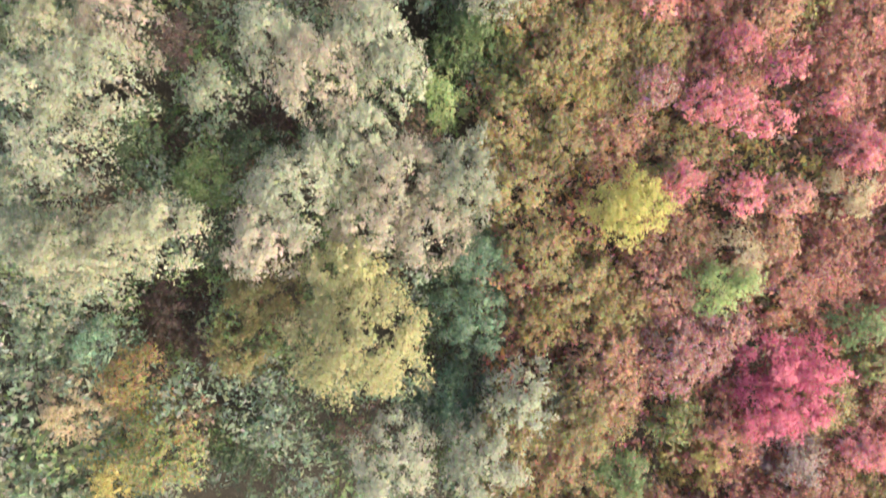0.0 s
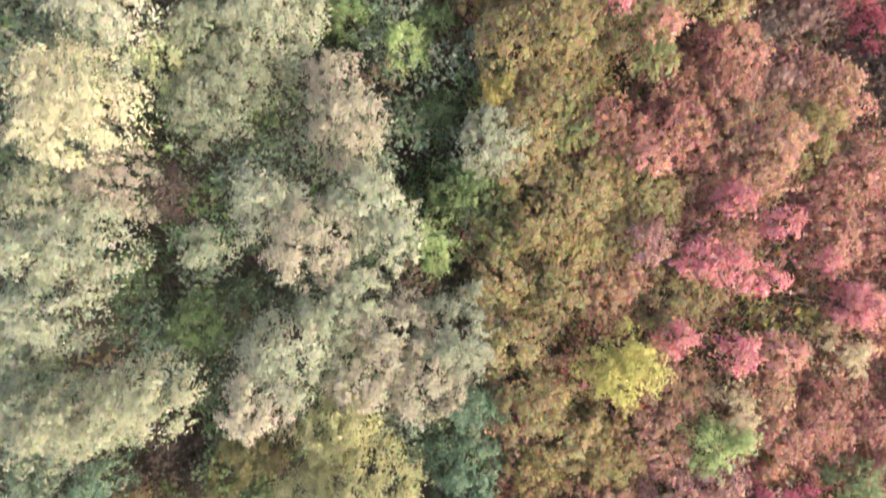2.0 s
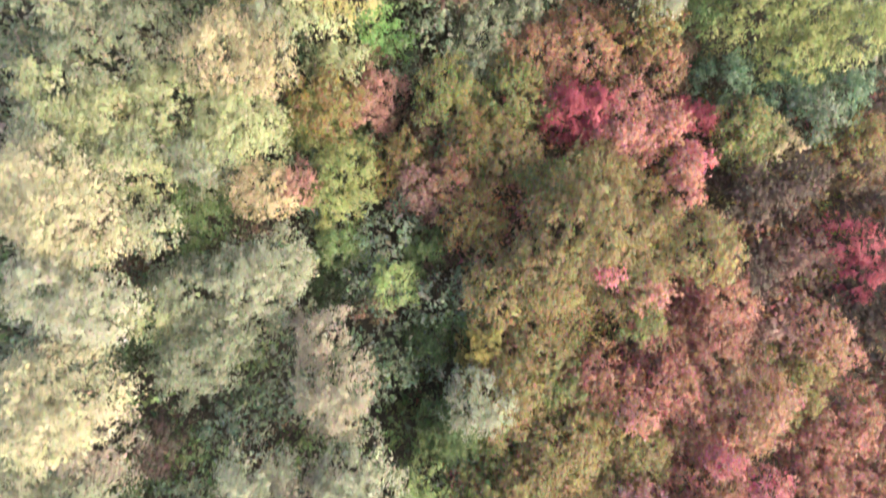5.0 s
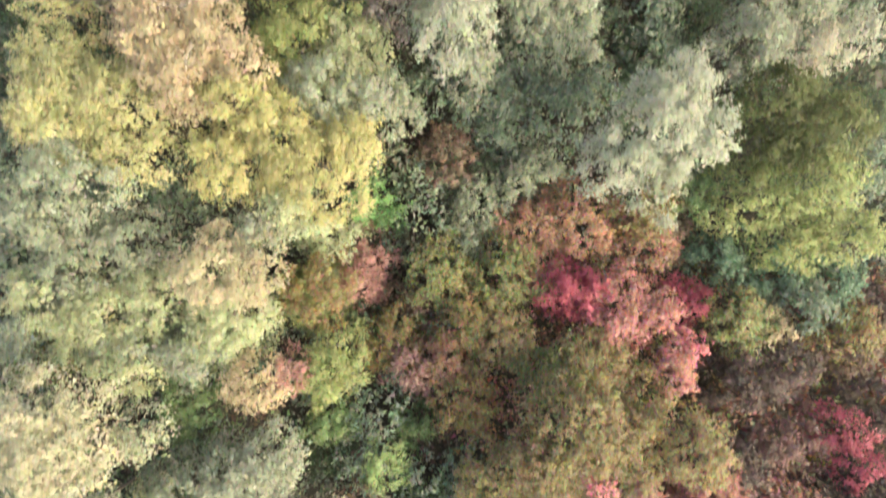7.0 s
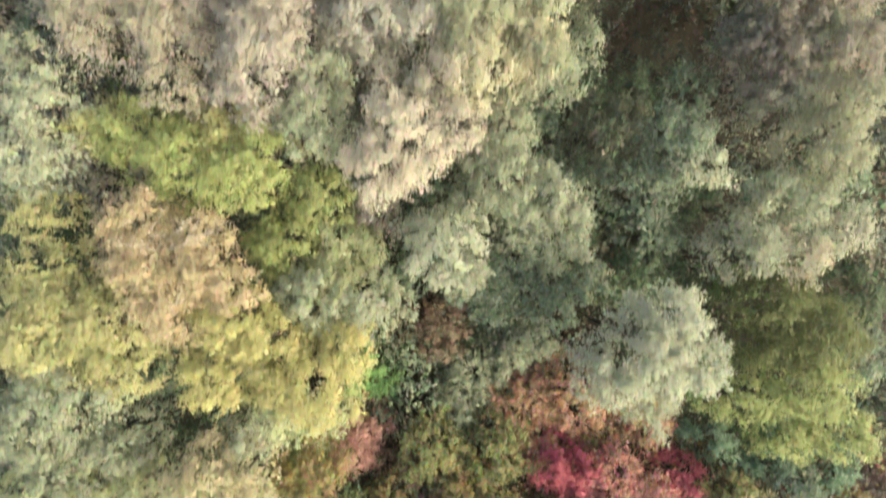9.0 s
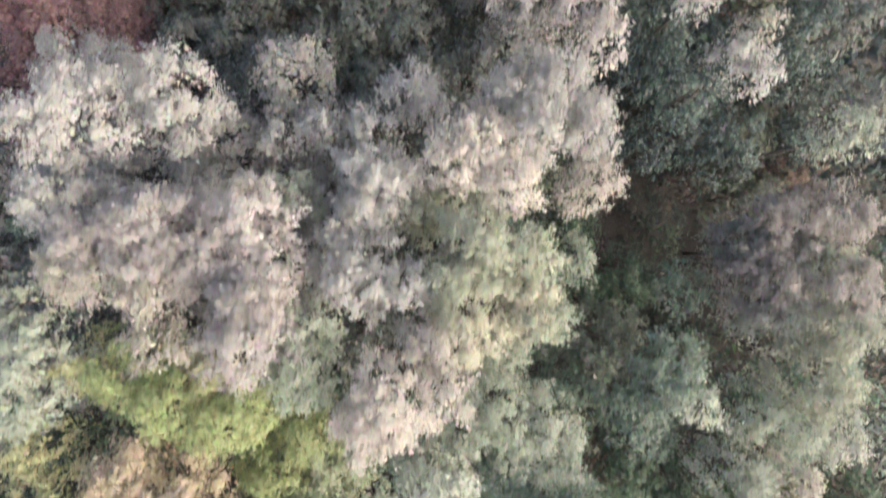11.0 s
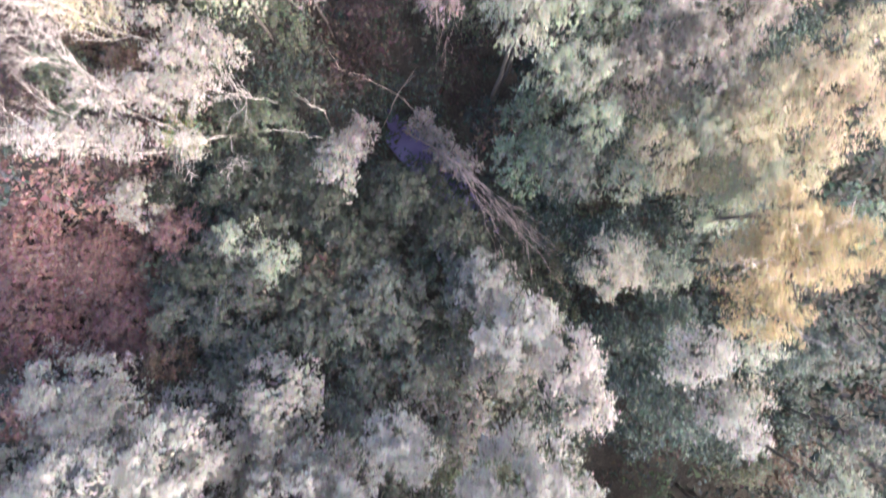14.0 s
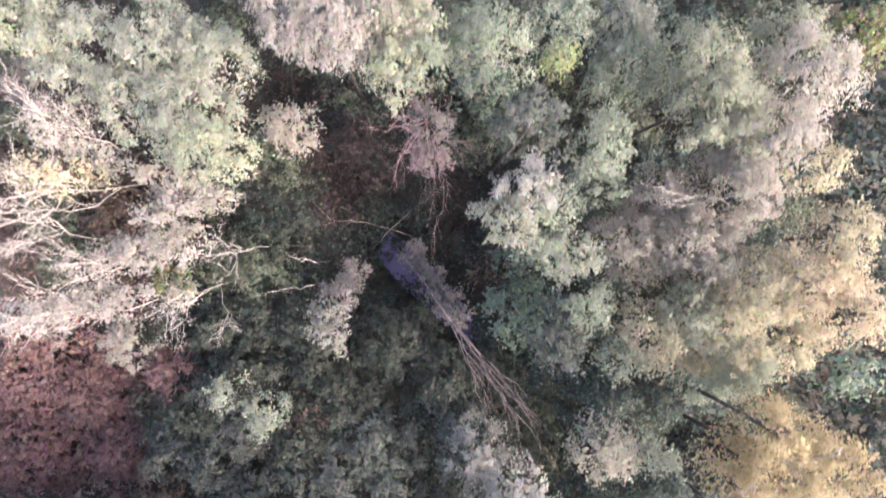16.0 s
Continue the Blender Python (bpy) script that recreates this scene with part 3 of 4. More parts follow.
tree("olive", (1.27, 23.66, 7.4, 1.54))
tree("olive", (4.23, 23.66, 7.4, 1.80))
tree("creampeach", (-5.71, 24.03, 12.0, 1.17))
tree("creampeach", (-7.10, 23.92, 12.4, 1.49))
tree("bluegreen", (13.43, 24.31, 8.0, 1.18))
tree("palegreen", (-3.65, 24.87, 7.4, 1.56))
tree("silver", (-5.70, 25.11, 11.5, 0.96))
tree("sage", (-10.57, 25.16, 11.0, 1.34))
tree("umber", (11.64, 25.19, 7.0, 1.46))
tree("limeolive", (17.36, 25.22, 11.0, 1.23))
tree("russet", (7.51, 25.90, 7.3, 2.33), (6.03, 23.69, 6.5, 1.48))
tree("sage", (-12.94, 26.06, 13.0, 1.41), (-12.55, 24.58, 11.5, 1.79))
tree("palegreen", (-4.26, 26.25, 11.5, 1.10))
tree("olivebrown", (10.11, 26.47, 8.4, 1.33))
tree("limeolive", (14.14, 26.64, 10.2, 1.69), (15.93, 27.04, 11.5, 1.60), (15.73, 24.91, 9.8, 1.30))
tree("sage", (3.27, 26.88, 7.3, 1.91), (5.47, 28.09, 7.5, 1.67), (2.56, 25.34, 6.6, 1.25))
tree("silver", (9.19, 27.01, 12.5, 1.15))
tree("brightgreen", (-2.03, 27.05, 6.5, 1.30), (-1.05, 26.10, 6.0, 0.83))
tree("green", (12.33, 27.12, 8.8, 0.91))
tree("sage", (-11.81, 27.24, 13.3, 1.58))
tree("darksage", (-10.02, 27.36, 9.0, 1.46))
tree("mintwhite", (7.75, 27.92, 12.5, 1.27))
tree("gold", (-3.29, 27.61, 12.7, 2.04), (-2.02, 28.50, 12.0, 1.07))
tree("mintwhite", (8.58, 28.83, 14.5, 1.72), (9.44, 30.13, 14.2, 1.05), (10.37, 28.36, 14.0, 0.90))
tree("straw", (-12.24, 29.15, 13.5, 1.81), (-10.11, 29.72, 13.0, 1.80), (-9.96, 28.07, 12.0, 1.28), (-11.22, 30.14, 13.0, 1.55))
tree("gold", (-5.72, 29.65, 13.0, 1.41), (-6.40, 27.89, 12.7, 1.63), (-4.60, 28.82, 12.9, 1.42))
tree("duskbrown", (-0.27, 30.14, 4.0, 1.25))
tree("sage", (-0.31, 30.08, 10.0, 0.87))
tree("peach", (-7.42, 30.40, 13.5, 1.19), (-8.25, 32.24, 14.0, 1.89), (-8.89, 33.34, 14.0, 1.10), (-6.71, 31.78, 13.8, 1.32), (-5.62, 30.93, 13.5, 0.92), boughs=3)
tree("moss", (14.56, 30.43, 12.0, 1.56), (15.80, 29.11, 12.3, 1.54), (14.55, 28.86, 11.0, 1.23))
tree("sage", (-3.23, 30.63, 12.0, 1.28), (-1.32, 30.49, 11.0, 1.34), (-3.04, 30.54, 11.0, 1.27))
tree("peach", (-7.95, 30.84, 13.5, 1.09))
tree("green", (14.36, 30.96, 9.0, 0.90))
tree("straw", (-12.70, 31.26, 12.5, 1.41))
tree("palegreen", (-2.30, 31.35, 11.5, 1.10), (-2.41, 32.66, 11.0, 1.27), (-1.38, 32.55, 10.8, 0.88))
tree("darksage", (3.35, 31.48, 9.0, 1.58), (4.24, 30.19, 7.5, 1.67), (6.16, 30.45, 10.0, 1.29), (7.36, 30.94, 10.5, 0.85), (4.74, 32.12, 10.0, 1.51))
tree("darksage", (0.79, 31.59, 8.0, 1.18))
tree("silver", (2.30, 31.69, 11.0, 1.04), (2.61, 31.53, 12.2, 0.68))
tree("pinksilver", (14.92, 32.03, 12.0, 0.99))
tree("mintwhite", (1.86, 32.34, 13.2, 1.29))
tree("silver", (13.06, 32.44, 12.0, 1.38))
tree("limeolive", (-4.15, 32.65, 11.6, 1.65), (-2.75, 34.31, 12.5, 1.19))
tree("silver", (1.10, 33.03, 12.4, 0.86))
tree("creamsage", (17.66, 33.33, 10.5, 1.26))
tree("straw", (-12.85, 33.44, 12.0, 1.22))
tree("mauvegrey", (-0.93, 34.14, 11.0, 1.04))
tree("silver", (5.88, 34.27, 12.0, 1.18))
tree("sage", (-13.45, 34.44, 12.0, 0.83))
tree("sage", (14.19, 34.54, 11.5, 1.20), (15.13, 33.98, 12.0, 0.95))
tree("sage", (3.98, 35.21, 12.5, 1.35), (3.03, 34.17, 12.0, 1.14), (4.73, 33.48, 11.5, 1.16), (6.30, 32.76, 11.0, 1.44))
tree("silver", (10.94, 35.45, 13.0, 0.83))
tree("limeolive", (-4.51, 35.71, 13.5, 1.02))
tree("pinkcream", (0.33, 35.85, 15.4, 1.60), (-0.56, 34.91, 14.6, 1.07))
tree("cream", (15.67, 36.15, 13.0, 1.49), (16.47, 37.72, 13.0, 0.95))
tree("pinkcream", (2.09, 36.25, 15.0, 0.68))
tree("straw", (-6.10, 36.28, 13.0, 1.43))
tree("darksage", (10.38, 36.43, 12.5, 1.35), (9.63, 34.87, 11.3, 1.61))
tree("limeolive", (-9.34, 36.46, 13.0, 1.55), (-7.44, 35.53, 13.4, 1.51), (-5.54, 34.96, 13.5, 1.34))
tree("sage", (-2.73, 36.73, 14.4, 1.28))
tree("straw", (-10.87, 36.75, 12.5, 0.81))
tree("dullgreen", (8.45, 37.15, 11.0, 1.64))
tree("silver", (-11.83, 37.20, 13.8, 1.35), (-12.40, 35.60, 13.5, 1.19))
tree("sage", (3.92, 37.28, 13.0, 1.12))
tree("pinkcream", (1.57, 37.82, 15.0, 0.85))
tree("creamsage", (17.32, 38.00, 11.5, 1.60))
tree("shadegreen", (12.40, 38.18, 5.0, 1.84))
tree("pinkwhite", (-4.11, 38.12, 15.6, 1.48), (-3.67, 39.42, 15.5, 1.01), (-3.98, 40.56, 14.8, 1.35), (-5.54, 40.74, 14.8, 1.35), (-7.28, 40.22, 14.8, 1.35))
tree("white", (1.18, 37.92, 13.5, 0.76))
tree("silver", (-2.45, 38.29, 14.0, 0.94))
tree("creamsage", (15.29, 38.32, 11.0, 1.64))
tree("sage", (5.86, 38.45, 13.0, 0.95))
tree("creamgreen", (2.93, 38.37, 15.0, 1.34), (4.57, 39.31, 14.8, 1.02))
tree("cream", (4.93, 38.71, 14.5, 0.88))
tree("silver", (-12.59, 38.96, 13.5, 0.83))
tree("darksage", (12.15, 39.23, 9.0, 1.14))
tree("pinkwhite", (-4.33, 39.25, 14.8, 1.16))
tree("pinksilver", (-7.52, 39.42, 14.8, 1.06), (-7.29, 37.75, 14.5, 0.85))
tree("white", (-0.72, 39.90, 14.8, 1.32), (0.92, 39.67, 14.8, 0.88))
tree("deepgreen", (10.15, 39.51, 8.0, 1.40))
tree("white", (-0.75, 39.51, 13.0, 0.93))
tree("pinksilver", (-8.94, 39.93, 14.6, 0.44))
tree("pinksilver", (-10.25, 40.14, 14.2, 0.89))
tree("cream", (16.39, 40.25, 12.0, 1.38))
tree("green", (-12.39, 40.27, 9.0, 1.14))
tree("sage", (7.17, 40.56, 11.0, 0.83))
tree("greysilver", (-4.54, 40.81, 11.0, 1.40))
tree("cream", (3.07, 40.95, 15.3, 1.32), (2.65, 39.57, 15.2, 1.32), (4.58, 40.57, 15.0, 1.01))
tree("sage", (14.36, 41.01, 10.5, 1.26), (15.90, 39.48, 10.5, 1.48))
tree("pinkwhite", (-7.78, 41.86, 14.5, 1.22), (-9.53, 41.15, 14.5, 1.22))
tree("cream", (1.59, 42.21, 12.0, 1.12))
tree("silver", (0.57, 42.26, 13.4, 0.74))
tree("darksage", (-15.33, 42.27, 8.0, 1.30))
tree("pinksilver", (-4.96, 42.28, 14.0, 1.06))
tree("silver", (-3.45, 42.72, 12.0, 0.99))
tree("greysilver", (-13.46, 42.82, 10.5, 1.69))
tree("dustgrey", (15.26, 41.79, 12.0, 1.56), (14.16, 40.68, 11.0, 1.23), (16.70, 42.00, 12.3, 1.54), (16.69, 39.60, 12.3, 1.72), (14.54, 39.53, 11.8, 1.58))
tree("white", (-0.09, 43.02, 13.5, 1.34), (-0.66, 42.17, 13.4, 1.06), (-1.59, 40.76, 13.5, 1.09))
tree("pinkcream", (7.34, 43.32, 12.6, 1.10))
tree("greysilver", (-10.74, 43.48, 10.0, 1.73))
tree("greysilver", (-1.96, 44.03, 10.0, 1.47), (-2.65, 42.18, 11.0, 1.17))
tree("pinkcream", (3.18, 44.23, 15.0, 1.34), (2.31, 43.70, 15.0, 1.01), (4.12, 43.01, 15.2, 1.00))
tree("silver", (16.62, 45.03, 12.5, 0.91))
tree("white", (-7.23, 45.09, 13.4, 0.93))
tree("white", (-10.05, 45.36, 14.8, 1.65), (-11.21, 44.69, 14.5, 1.04))
tree("greysage", (1.69, 45.48, 10.0, 1.09))
tree("greysilver", (-6.99, 45.52, 9.5, 1.77), (-7.69, 43.25, 10.5, 1.52))
tree("white", (-0.54, 45.13, 12.5, 0.73))
tree("white", (-2.48, 45.28, 11.6, 0.62))
tree("tealsilver", (14.70, 45.73, 8.0, 1.86))
tree("duskgrey", (-3.91, 45.78, 11.0, 1.04))
tree("white", (5.28, 45.89, 15.0, 1.79), (6.61, 45.06, 14.6, 1.03), (4.70, 44.60, 14.8, 1.02))
tree("tealsilver", (11.76, 46.21, 8.0, 1.86))
tree("white", (-7.33, 46.37, 13.6, 1.44))
tree("greysage", (18.36, 46.47, 11.0, 1.04))
tree("white", (0.59, 46.57, 12.2, 1.05), (1.56, 46.05, 12.0, 0.82))
tree("tealsilver", (11.86, 47.10, 11.0, 1.04))
tree("greysilver", (12.46, 47.77, 12.7, 0.80), (13.23, 47.20, 12.6, 0.71))
tree("greysage", (-6.28, 48.07, 7.5, 2.09), (-5.30, 49.43, 7.5, 1.43))
tree("pinkwhite", (7.34, 48.19, 13.3, 1.01), (6.96, 49.72, 13.3, 1.10))
tree("tealsilver", (10.73, 48.33, 10.0, 1.29))
tree("pinksilver", (13.11, 48.68, 13.0, 0.46))
tree("greysilver", (-12.16, 47.96, 11.0, 1.71), (-10.65, 47.47, 11.0, 1.02))
tree("tealsilver", (17.17, 48.90, 8.0, 1.40))
# grey leaf colour stands in for shading beside the white crowns
tree("duskgrey", (5.03, 49.27, 10.8, 1.46))
tree("greysage", (17.93, 49.70, 11.0, 1.04))
tree("tealsilver", (9.17, 49.89, 10.0, 1.24))
tree("tealsilver", (16.41, 49.91, 11.0, 1.23))
tree("tealsilver", (11.77, 50.10, 8.0, 1.40))
tree("greysilver", (11.22, 50.29, 13.9, 0.75), (10.92, 49.63, 13.5, 0.58))
tree("creamsage", (12.93, 50.53, 14.0, 0.70))
tree("white", (5.39, 50.62, 12.4, 1.53))
tree("tealsilver", (11.22, 50.96, 11.0, 1.10))
tree("greysage", (4.03, 51.50, 10.0, 1.29), (3.73, 52.79, 9.0, 1.30))
tree("greysage", (0.01, 51.82, 8.8, 1.75))
tree("greysilver", (4.17, 52.28, 11.0, 1.19))
tree("pinksilver", (8.52, 53.15, 13.5, 1.06))
tree("silver", (10.30, 52.82, 12.8, 0.76))
tree("maroon", (-14.84, 53.13, 3.0, 2.46), (-16.54, 49.81, 2.6, 2.61), (-13.19, 50.09, 3.5, 2.19), (-13.74, 52.79, 3.0, 1.91))
tree("goldcream", (13.49, 53.85, 16.6, 1.36), (12.15, 53.13, 16.0, 1.12), (12.39, 51.65, 16.0, 0.90), (14.69, 53.68, 16.4, 0.75), boughs=3)
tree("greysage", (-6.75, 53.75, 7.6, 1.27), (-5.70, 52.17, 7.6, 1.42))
# bushes before the pond: the shade on them is put into the leaf colour
tree("shadegreen", (-1.45, 54.06, 8.4, 1.78), (-2.47, 55.40, 8.0, 1.40), (-3.14, 52.11, 8.2, 1.79))
tree("maroon", (-18.81, 54.12, 2.6, 2.61), (-18.27, 53.00, 2.6, 2.61))
tree("tealsilver", (11.64, 54.34, 10.0, 1.51), (9.62, 54.12, 10.0, 1.24), (9.31, 53.70, 9.0, 1.53))
tree("goldcream", (12.62, 54.74, 16.4, 0.83))
tree("darksage", (20.12, 55.05, 9.0, 1.34))
tree("shadegreen", (-5.22, 55.09, 7.6, 1.62), (-6.64, 53.98, 7.0, 1.40))
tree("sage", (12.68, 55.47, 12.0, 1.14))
tree("shadegreen", (0.89, 55.87, 8.0, 1.69), (2.92, 54.32, 8.6, 1.55))
tree("pinkcream", (-11.55, 55.95, 6.5, 1.20))
tree("cream", (13.02, 56.06, 13.8, 1.04))
tree("sage", (9.29, 56.22, 12.6, 0.77))
tree("creampeach", (15.55, 56.79, 12.5, 1.15))
tree("greysage", (7.24, 56.83, 12.0, 1.18))
tree("creampeach", (10.13, 57.07, 13.0, 1.20))
tree("greysage", (1.69, 55.91, 6.0, 1.01))
tree("mauvegrey", (3.41, 57.30, 7.4, 0.53))
tree("creampeach", (12.36, 57.21, 14.0, 1.56), (13.49, 58.71, 14.3, 1.39))
tree("darksage", (6.05, 57.42, 9.0, 1.34))
tree("duskgrey", (-1.88, 57.46, 9.3, 0.64), (-1.49, 56.74, 9.8, 0.54))
tree("pinkwhite", (-11.84, 57.83, 11.6, 0.54), (-12.29, 57.70, 12.2, 0.48))
tree("cream", (11.47, 57.90, 13.5, 1.05))
tree("pinkwhite", (-9.96, 58.17, 9.4, 0.59), (-10.62, 58.12, 10.2, 0.68), (-11.27, 57.97, 10.9, 0.64))
tree("sage", (7.79, 58.24, 13.0, 0.97))
tree("pinksilver", (-8.21, 58.24, 8.0, 0.55))
tree("mauvegrey", (2.32, 58.96, 5.2, 0.65), (2.95, 58.01, 6.4, 0.65))
tree("olive", (-9.13, 58.72, 7.0, 0.85))
tree("mauvegrey", (-1.21, 59.07, 6.6, 0.75), (-1.51, 58.16, 8.0, 0.75))
tree("peach", (14.99, 59.10, 14.8, 1.35), (16.07, 58.03, 14.8, 1.02))
tree("pinksilver", (12.38, 59.41, 13.4, 0.93))
tree("pinkwhite", (-10.73, 59.56, 11.2, 0.51))
tree("darksage", (6.44, 59.60, 8.0, 1.18))
tree("mauvegrey", (1.46, 60.01, 4.0, 0.65))
tree("creamsage", (7.29, 59.99, 13.5, 0.87))
tree("sage", (6.53, 60.08, 13.0, 0.75))
tree("pinkwhite", (-8.70, 60.20, 9.0, 0.79), (-9.47, 59.97, 9.8, 0.81), (-10.09, 59.72, 10.5, 0.65))
tree("pinkgrey", (9.73, 60.38, 12.5, 1.35))
tree("creampeach", (16.12, 60.53, 14.5, 1.04))
tree("pinkcream", (-7.96, 60.56, 8.3, 0.67))
tree("creamsage", (5.00, 61.13, 15.0, 0.87))
tree("sage", (6.57, 61.56, 15.0, 0.66))
tree("pinkgrey", (10.93, 61.98, 12.5, 1.15))
tree("pinkgrey", (12.71, 62.07, 14.4, 1.53), (11.67, 60.55, 13.5, 1.60))
tree("greysilver", (5.51, 62.11, 15.9, 0.83))
tree("pinkcream", (-6.81, 62.40, 7.6, 0.56))
tree("sage", (8.68, 62.53, 12.0, 0.95))
tree("pinkwhite", (-8.19, 62.74, 8.5, 0.80), (-7.45, 62.36, 8.0, 0.72), (-8.29, 61.77, 8.9, 0.74), (-8.92, 61.42, 9.4, 0.59))
tree("creampeach", (-11.88, 62.79, 12.3, 0.68), (-11.53, 62.97, 11.0, 0.64))
tree("creampeach", (-10.97, 62.86, 9.8, 0.52))
tree("creampeach", (14.74, 62.92, 14.8, 0.86))
tree("pinkcream", (-9.07, 63.18, 8.7, 0.75))
tree("sage", (7.68, 63.30, 16.0, 0.87))
tree("pinkcream", (13.45, 63.51, 15.0, 1.64))
tree("cream", (-5.59, 63.77, 12.8, 1.33))
tree("mauve", (2.35, 63.90, 9.9, 0.72))
tree("pinkwhite", (-11.67, 64.17, 8.6, 0.61), (-11.91, 64.64, 10.0, 0.67), (-11.48, 64.00, 7.6, 0.56))
tree("greysage", (5.63, 64.18, 15.4, 1.12))
tree("pinkgrey", (-3.29, 65.13, 10.0, 1.07))
tree("pinkwhite", (-12.13, 64.86, 11.3, 0.71))
tree("mauvegrey", (2.20, 65.32, 9.8, 0.91))
tree("pinkcream", (14.61, 65.76, 15.4, 1.46))
tree("cream", (1.13, 66.16, 14.5, 1.04))
tree("sage", (2.11, 66.31, 14.6, 0.87))
tree("cream", (11.33, 66.31, 15.0, 1.34), (11.39, 64.89, 15.4, 1.16), (12.32, 64.07, 14.8, 1.02))
tree("mauvegrey", (-12.79, 66.50, 11.0, 1.10))
tree("limeolive", (6.66, 66.51, 13.8, 0.45))
tree("sage", (4.50, 66.70, 14.8, 1.20))
tree("sage", (9.56, 66.79, 13.0, 1.31))
tree("darksage", (4.89, 66.94, 9.0, 1.09))
tree("cream", (14.54, 67.32, 14.0, 1.06))
tree("creamsage", (-10.46, 67.46, 13.0, 1.66))
tree("creamsage", (-7.42, 67.47, 13.0, 1.66), (-5.60, 67.17, 12.8, 1.33), (-8.64, 65.58, 12.5, 1.35), (-6.56, 65.32, 12.8, 1.68))
tree("sage", (3.72, 67.83, 13.0, 0.95))
tree("cream", (-11.60, 67.83, 13.0, 1.12))
tree("sage", (7.03, 67.95, 13.0, 1.12))
tree("cream", (1.16, 68.00, 15.0, 0.96), (1.85, 67.48, 14.8, 0.86))
tree("creamsage", (9.37, 68.06, 13.0, 1.12))
tree("olive", (20.64, 69.12, 9.0, 1.34))
tree("hotpink", (13.48, -4.39, 10.4, 1.11), (14.97, -4.59, 10.5, 1.19), (14.28, -5.92, 10.5, 1.61), (13.12, -6.49, 10.2, 0.99))
tree("pink", (16.90, -7.70, 10.0, 0.78))
tree("mauve", (14.72, -8.45, 9.8, 1.36))
tree("pink", (11.84, 5.61, 10.5, 0.81))
tree("pink", (16.78, 4.22, 10.3, 0.89))
tree("paleyellow", (-12.20, 17.36, 13.8, 1.68))
tree("rosepink", (11.27, 20.06, 8.5, 0.74))
tree("white", (-11.08, 42.59, 13.5, 1.44))
tree("pinkwhite", (-10.62, 40.26, 13.5, 1.52))
tree("maroon", (-18.58, 49.78, 3.0, 2.65))
tree("tealsilver", (13.53, 54.66, 9.5, 1.77))
tree("tealsilver", (14.77, 60.51, 10.5, 1.49))
tree("white", (-0.17, 42.84, 14.6, 1.33))
tree("pinkwhite", (-4.29, 41.85, 15.2, 1.15))
tree("pinkwhite", (-7.08, 41.51, 15.0, 1.39))
tree("pinkcream", (1.58, 67.33, 15.0, 0.80))
tree("russet", (5.29, 25.63, 7.0, 1.42))
tree("russet", (10.67, 25.06, 7.4, 1.40))
tree("yellow", (7.23, 1.47, 11.4, 1.05), (7.73, 2.14, 11.2, 0.86), (8.32, 1.54, 11.0, 0.70), (6.66, 1.90, 11.0, 0.70))
tree("paleyellow", (-12.70, 12.07, 13.8, 1.45), (-11.40, 11.19, 13.8, 1.31), (-12.80, 10.35, 13.6, 1.25))
tree("olivebrown", (-3.96, 22.88, 8.2, 1.62))
tree("limeolive", (-3.11, 20.00, 8.4, 1.43))
tree("olivebrown", (2.43, 17.96, 8.0, 1.45))
tree("russet", (1.50, 19.79, 7.6, 1.31))
tree("ochre", (4.08, 20.77, 8.0, 1.41))
tree("olivebrown", (18.57, 21.15, 8.8, 1.42))
tree("silver", (-6.06, 54.25, 8.5, 0.78), (-4.55, 53.22, 8.8, 0.95))
tree("duskgrey", (-4.00, 47.82, 10.6, 1.58))
tree("duskgrey", (-2.15, 45.48, 11.5, 1.16))
tree("pinkwhite", (-2.12, 67.65, 15.6, 1.16), (-0.79, 67.30, 15.8, 1.28), (0.44, 67.71, 15.5, 1.01), (-1.49, 66.96, 15.2, 0.79), (-0.25, 66.97, 15.2, 0.79))
tree("deepgreen", (-7.89, 4.42, 8.2, 1.04))
tree("duskbrown", (-14.96, 5.01, 7.5, 0.90))
tree("white", (-3.97, 44.86, 11.8, 0.63))


# ---- leafless trees ----
bare_tree("pale leaning birch with bare twiggy top", (-10.61, 64.44), ((-11.14, 64.46, 6.5), (-11.23, 64.74, 12.0)), ((-11.26, 64.54, 9.0), (-11.66, 65.37, 12.2)), ((-11.20, 64.43, 7.5), (-10.70, 65.21, 11.3)), wide=0.029, kids=7, depth=3, wave=0.07, spread=0.11)
bare_tree("tall pale birch with bare white trunk", (-8.52, 63.79), ((-10.64, 63.14, 5.5), (-11.37, 61.98, 13.0)), ((-11.15, 62.76, 8.0), (-11.63, 62.82, 12.5)), ((-10.75, 62.87, 7.0), (-11.39, 61.23, 12.3)), ((-11.09, 62.54, 10.0), (-11.82, 62.38, 13.0)), wide=0.036, kids=7, depth=3, wave=0.07, spread=0.11)
bare_tree("pale birch with bare forked top", (-9.11, 60.69), ((-11.59, 60.57, 7.2), (-11.89, 61.21, 12.6)), ((-11.82, 60.74, 9.5), (-11.88, 60.18, 12.4)), ((-11.84, 60.84, 9.8), (-11.37, 61.30, 12.6)), wide=0.029, kids=7, depth=3, wave=0.07, spread=0.11)
bare_tree("bare pale birch with spreading twigs", (-3.73, 60.54), ((-4.93, 60.29, 5.8), (-6.25, 59.87, 9.6)), ((-5.62, 60.21, 7.2), (-6.40, 60.52, 9.4)), ((-5.44, 60.21, 7.0), (-5.63, 59.09, 9.2)), wide=0.026, kids=6, depth=3, spread=0.17)
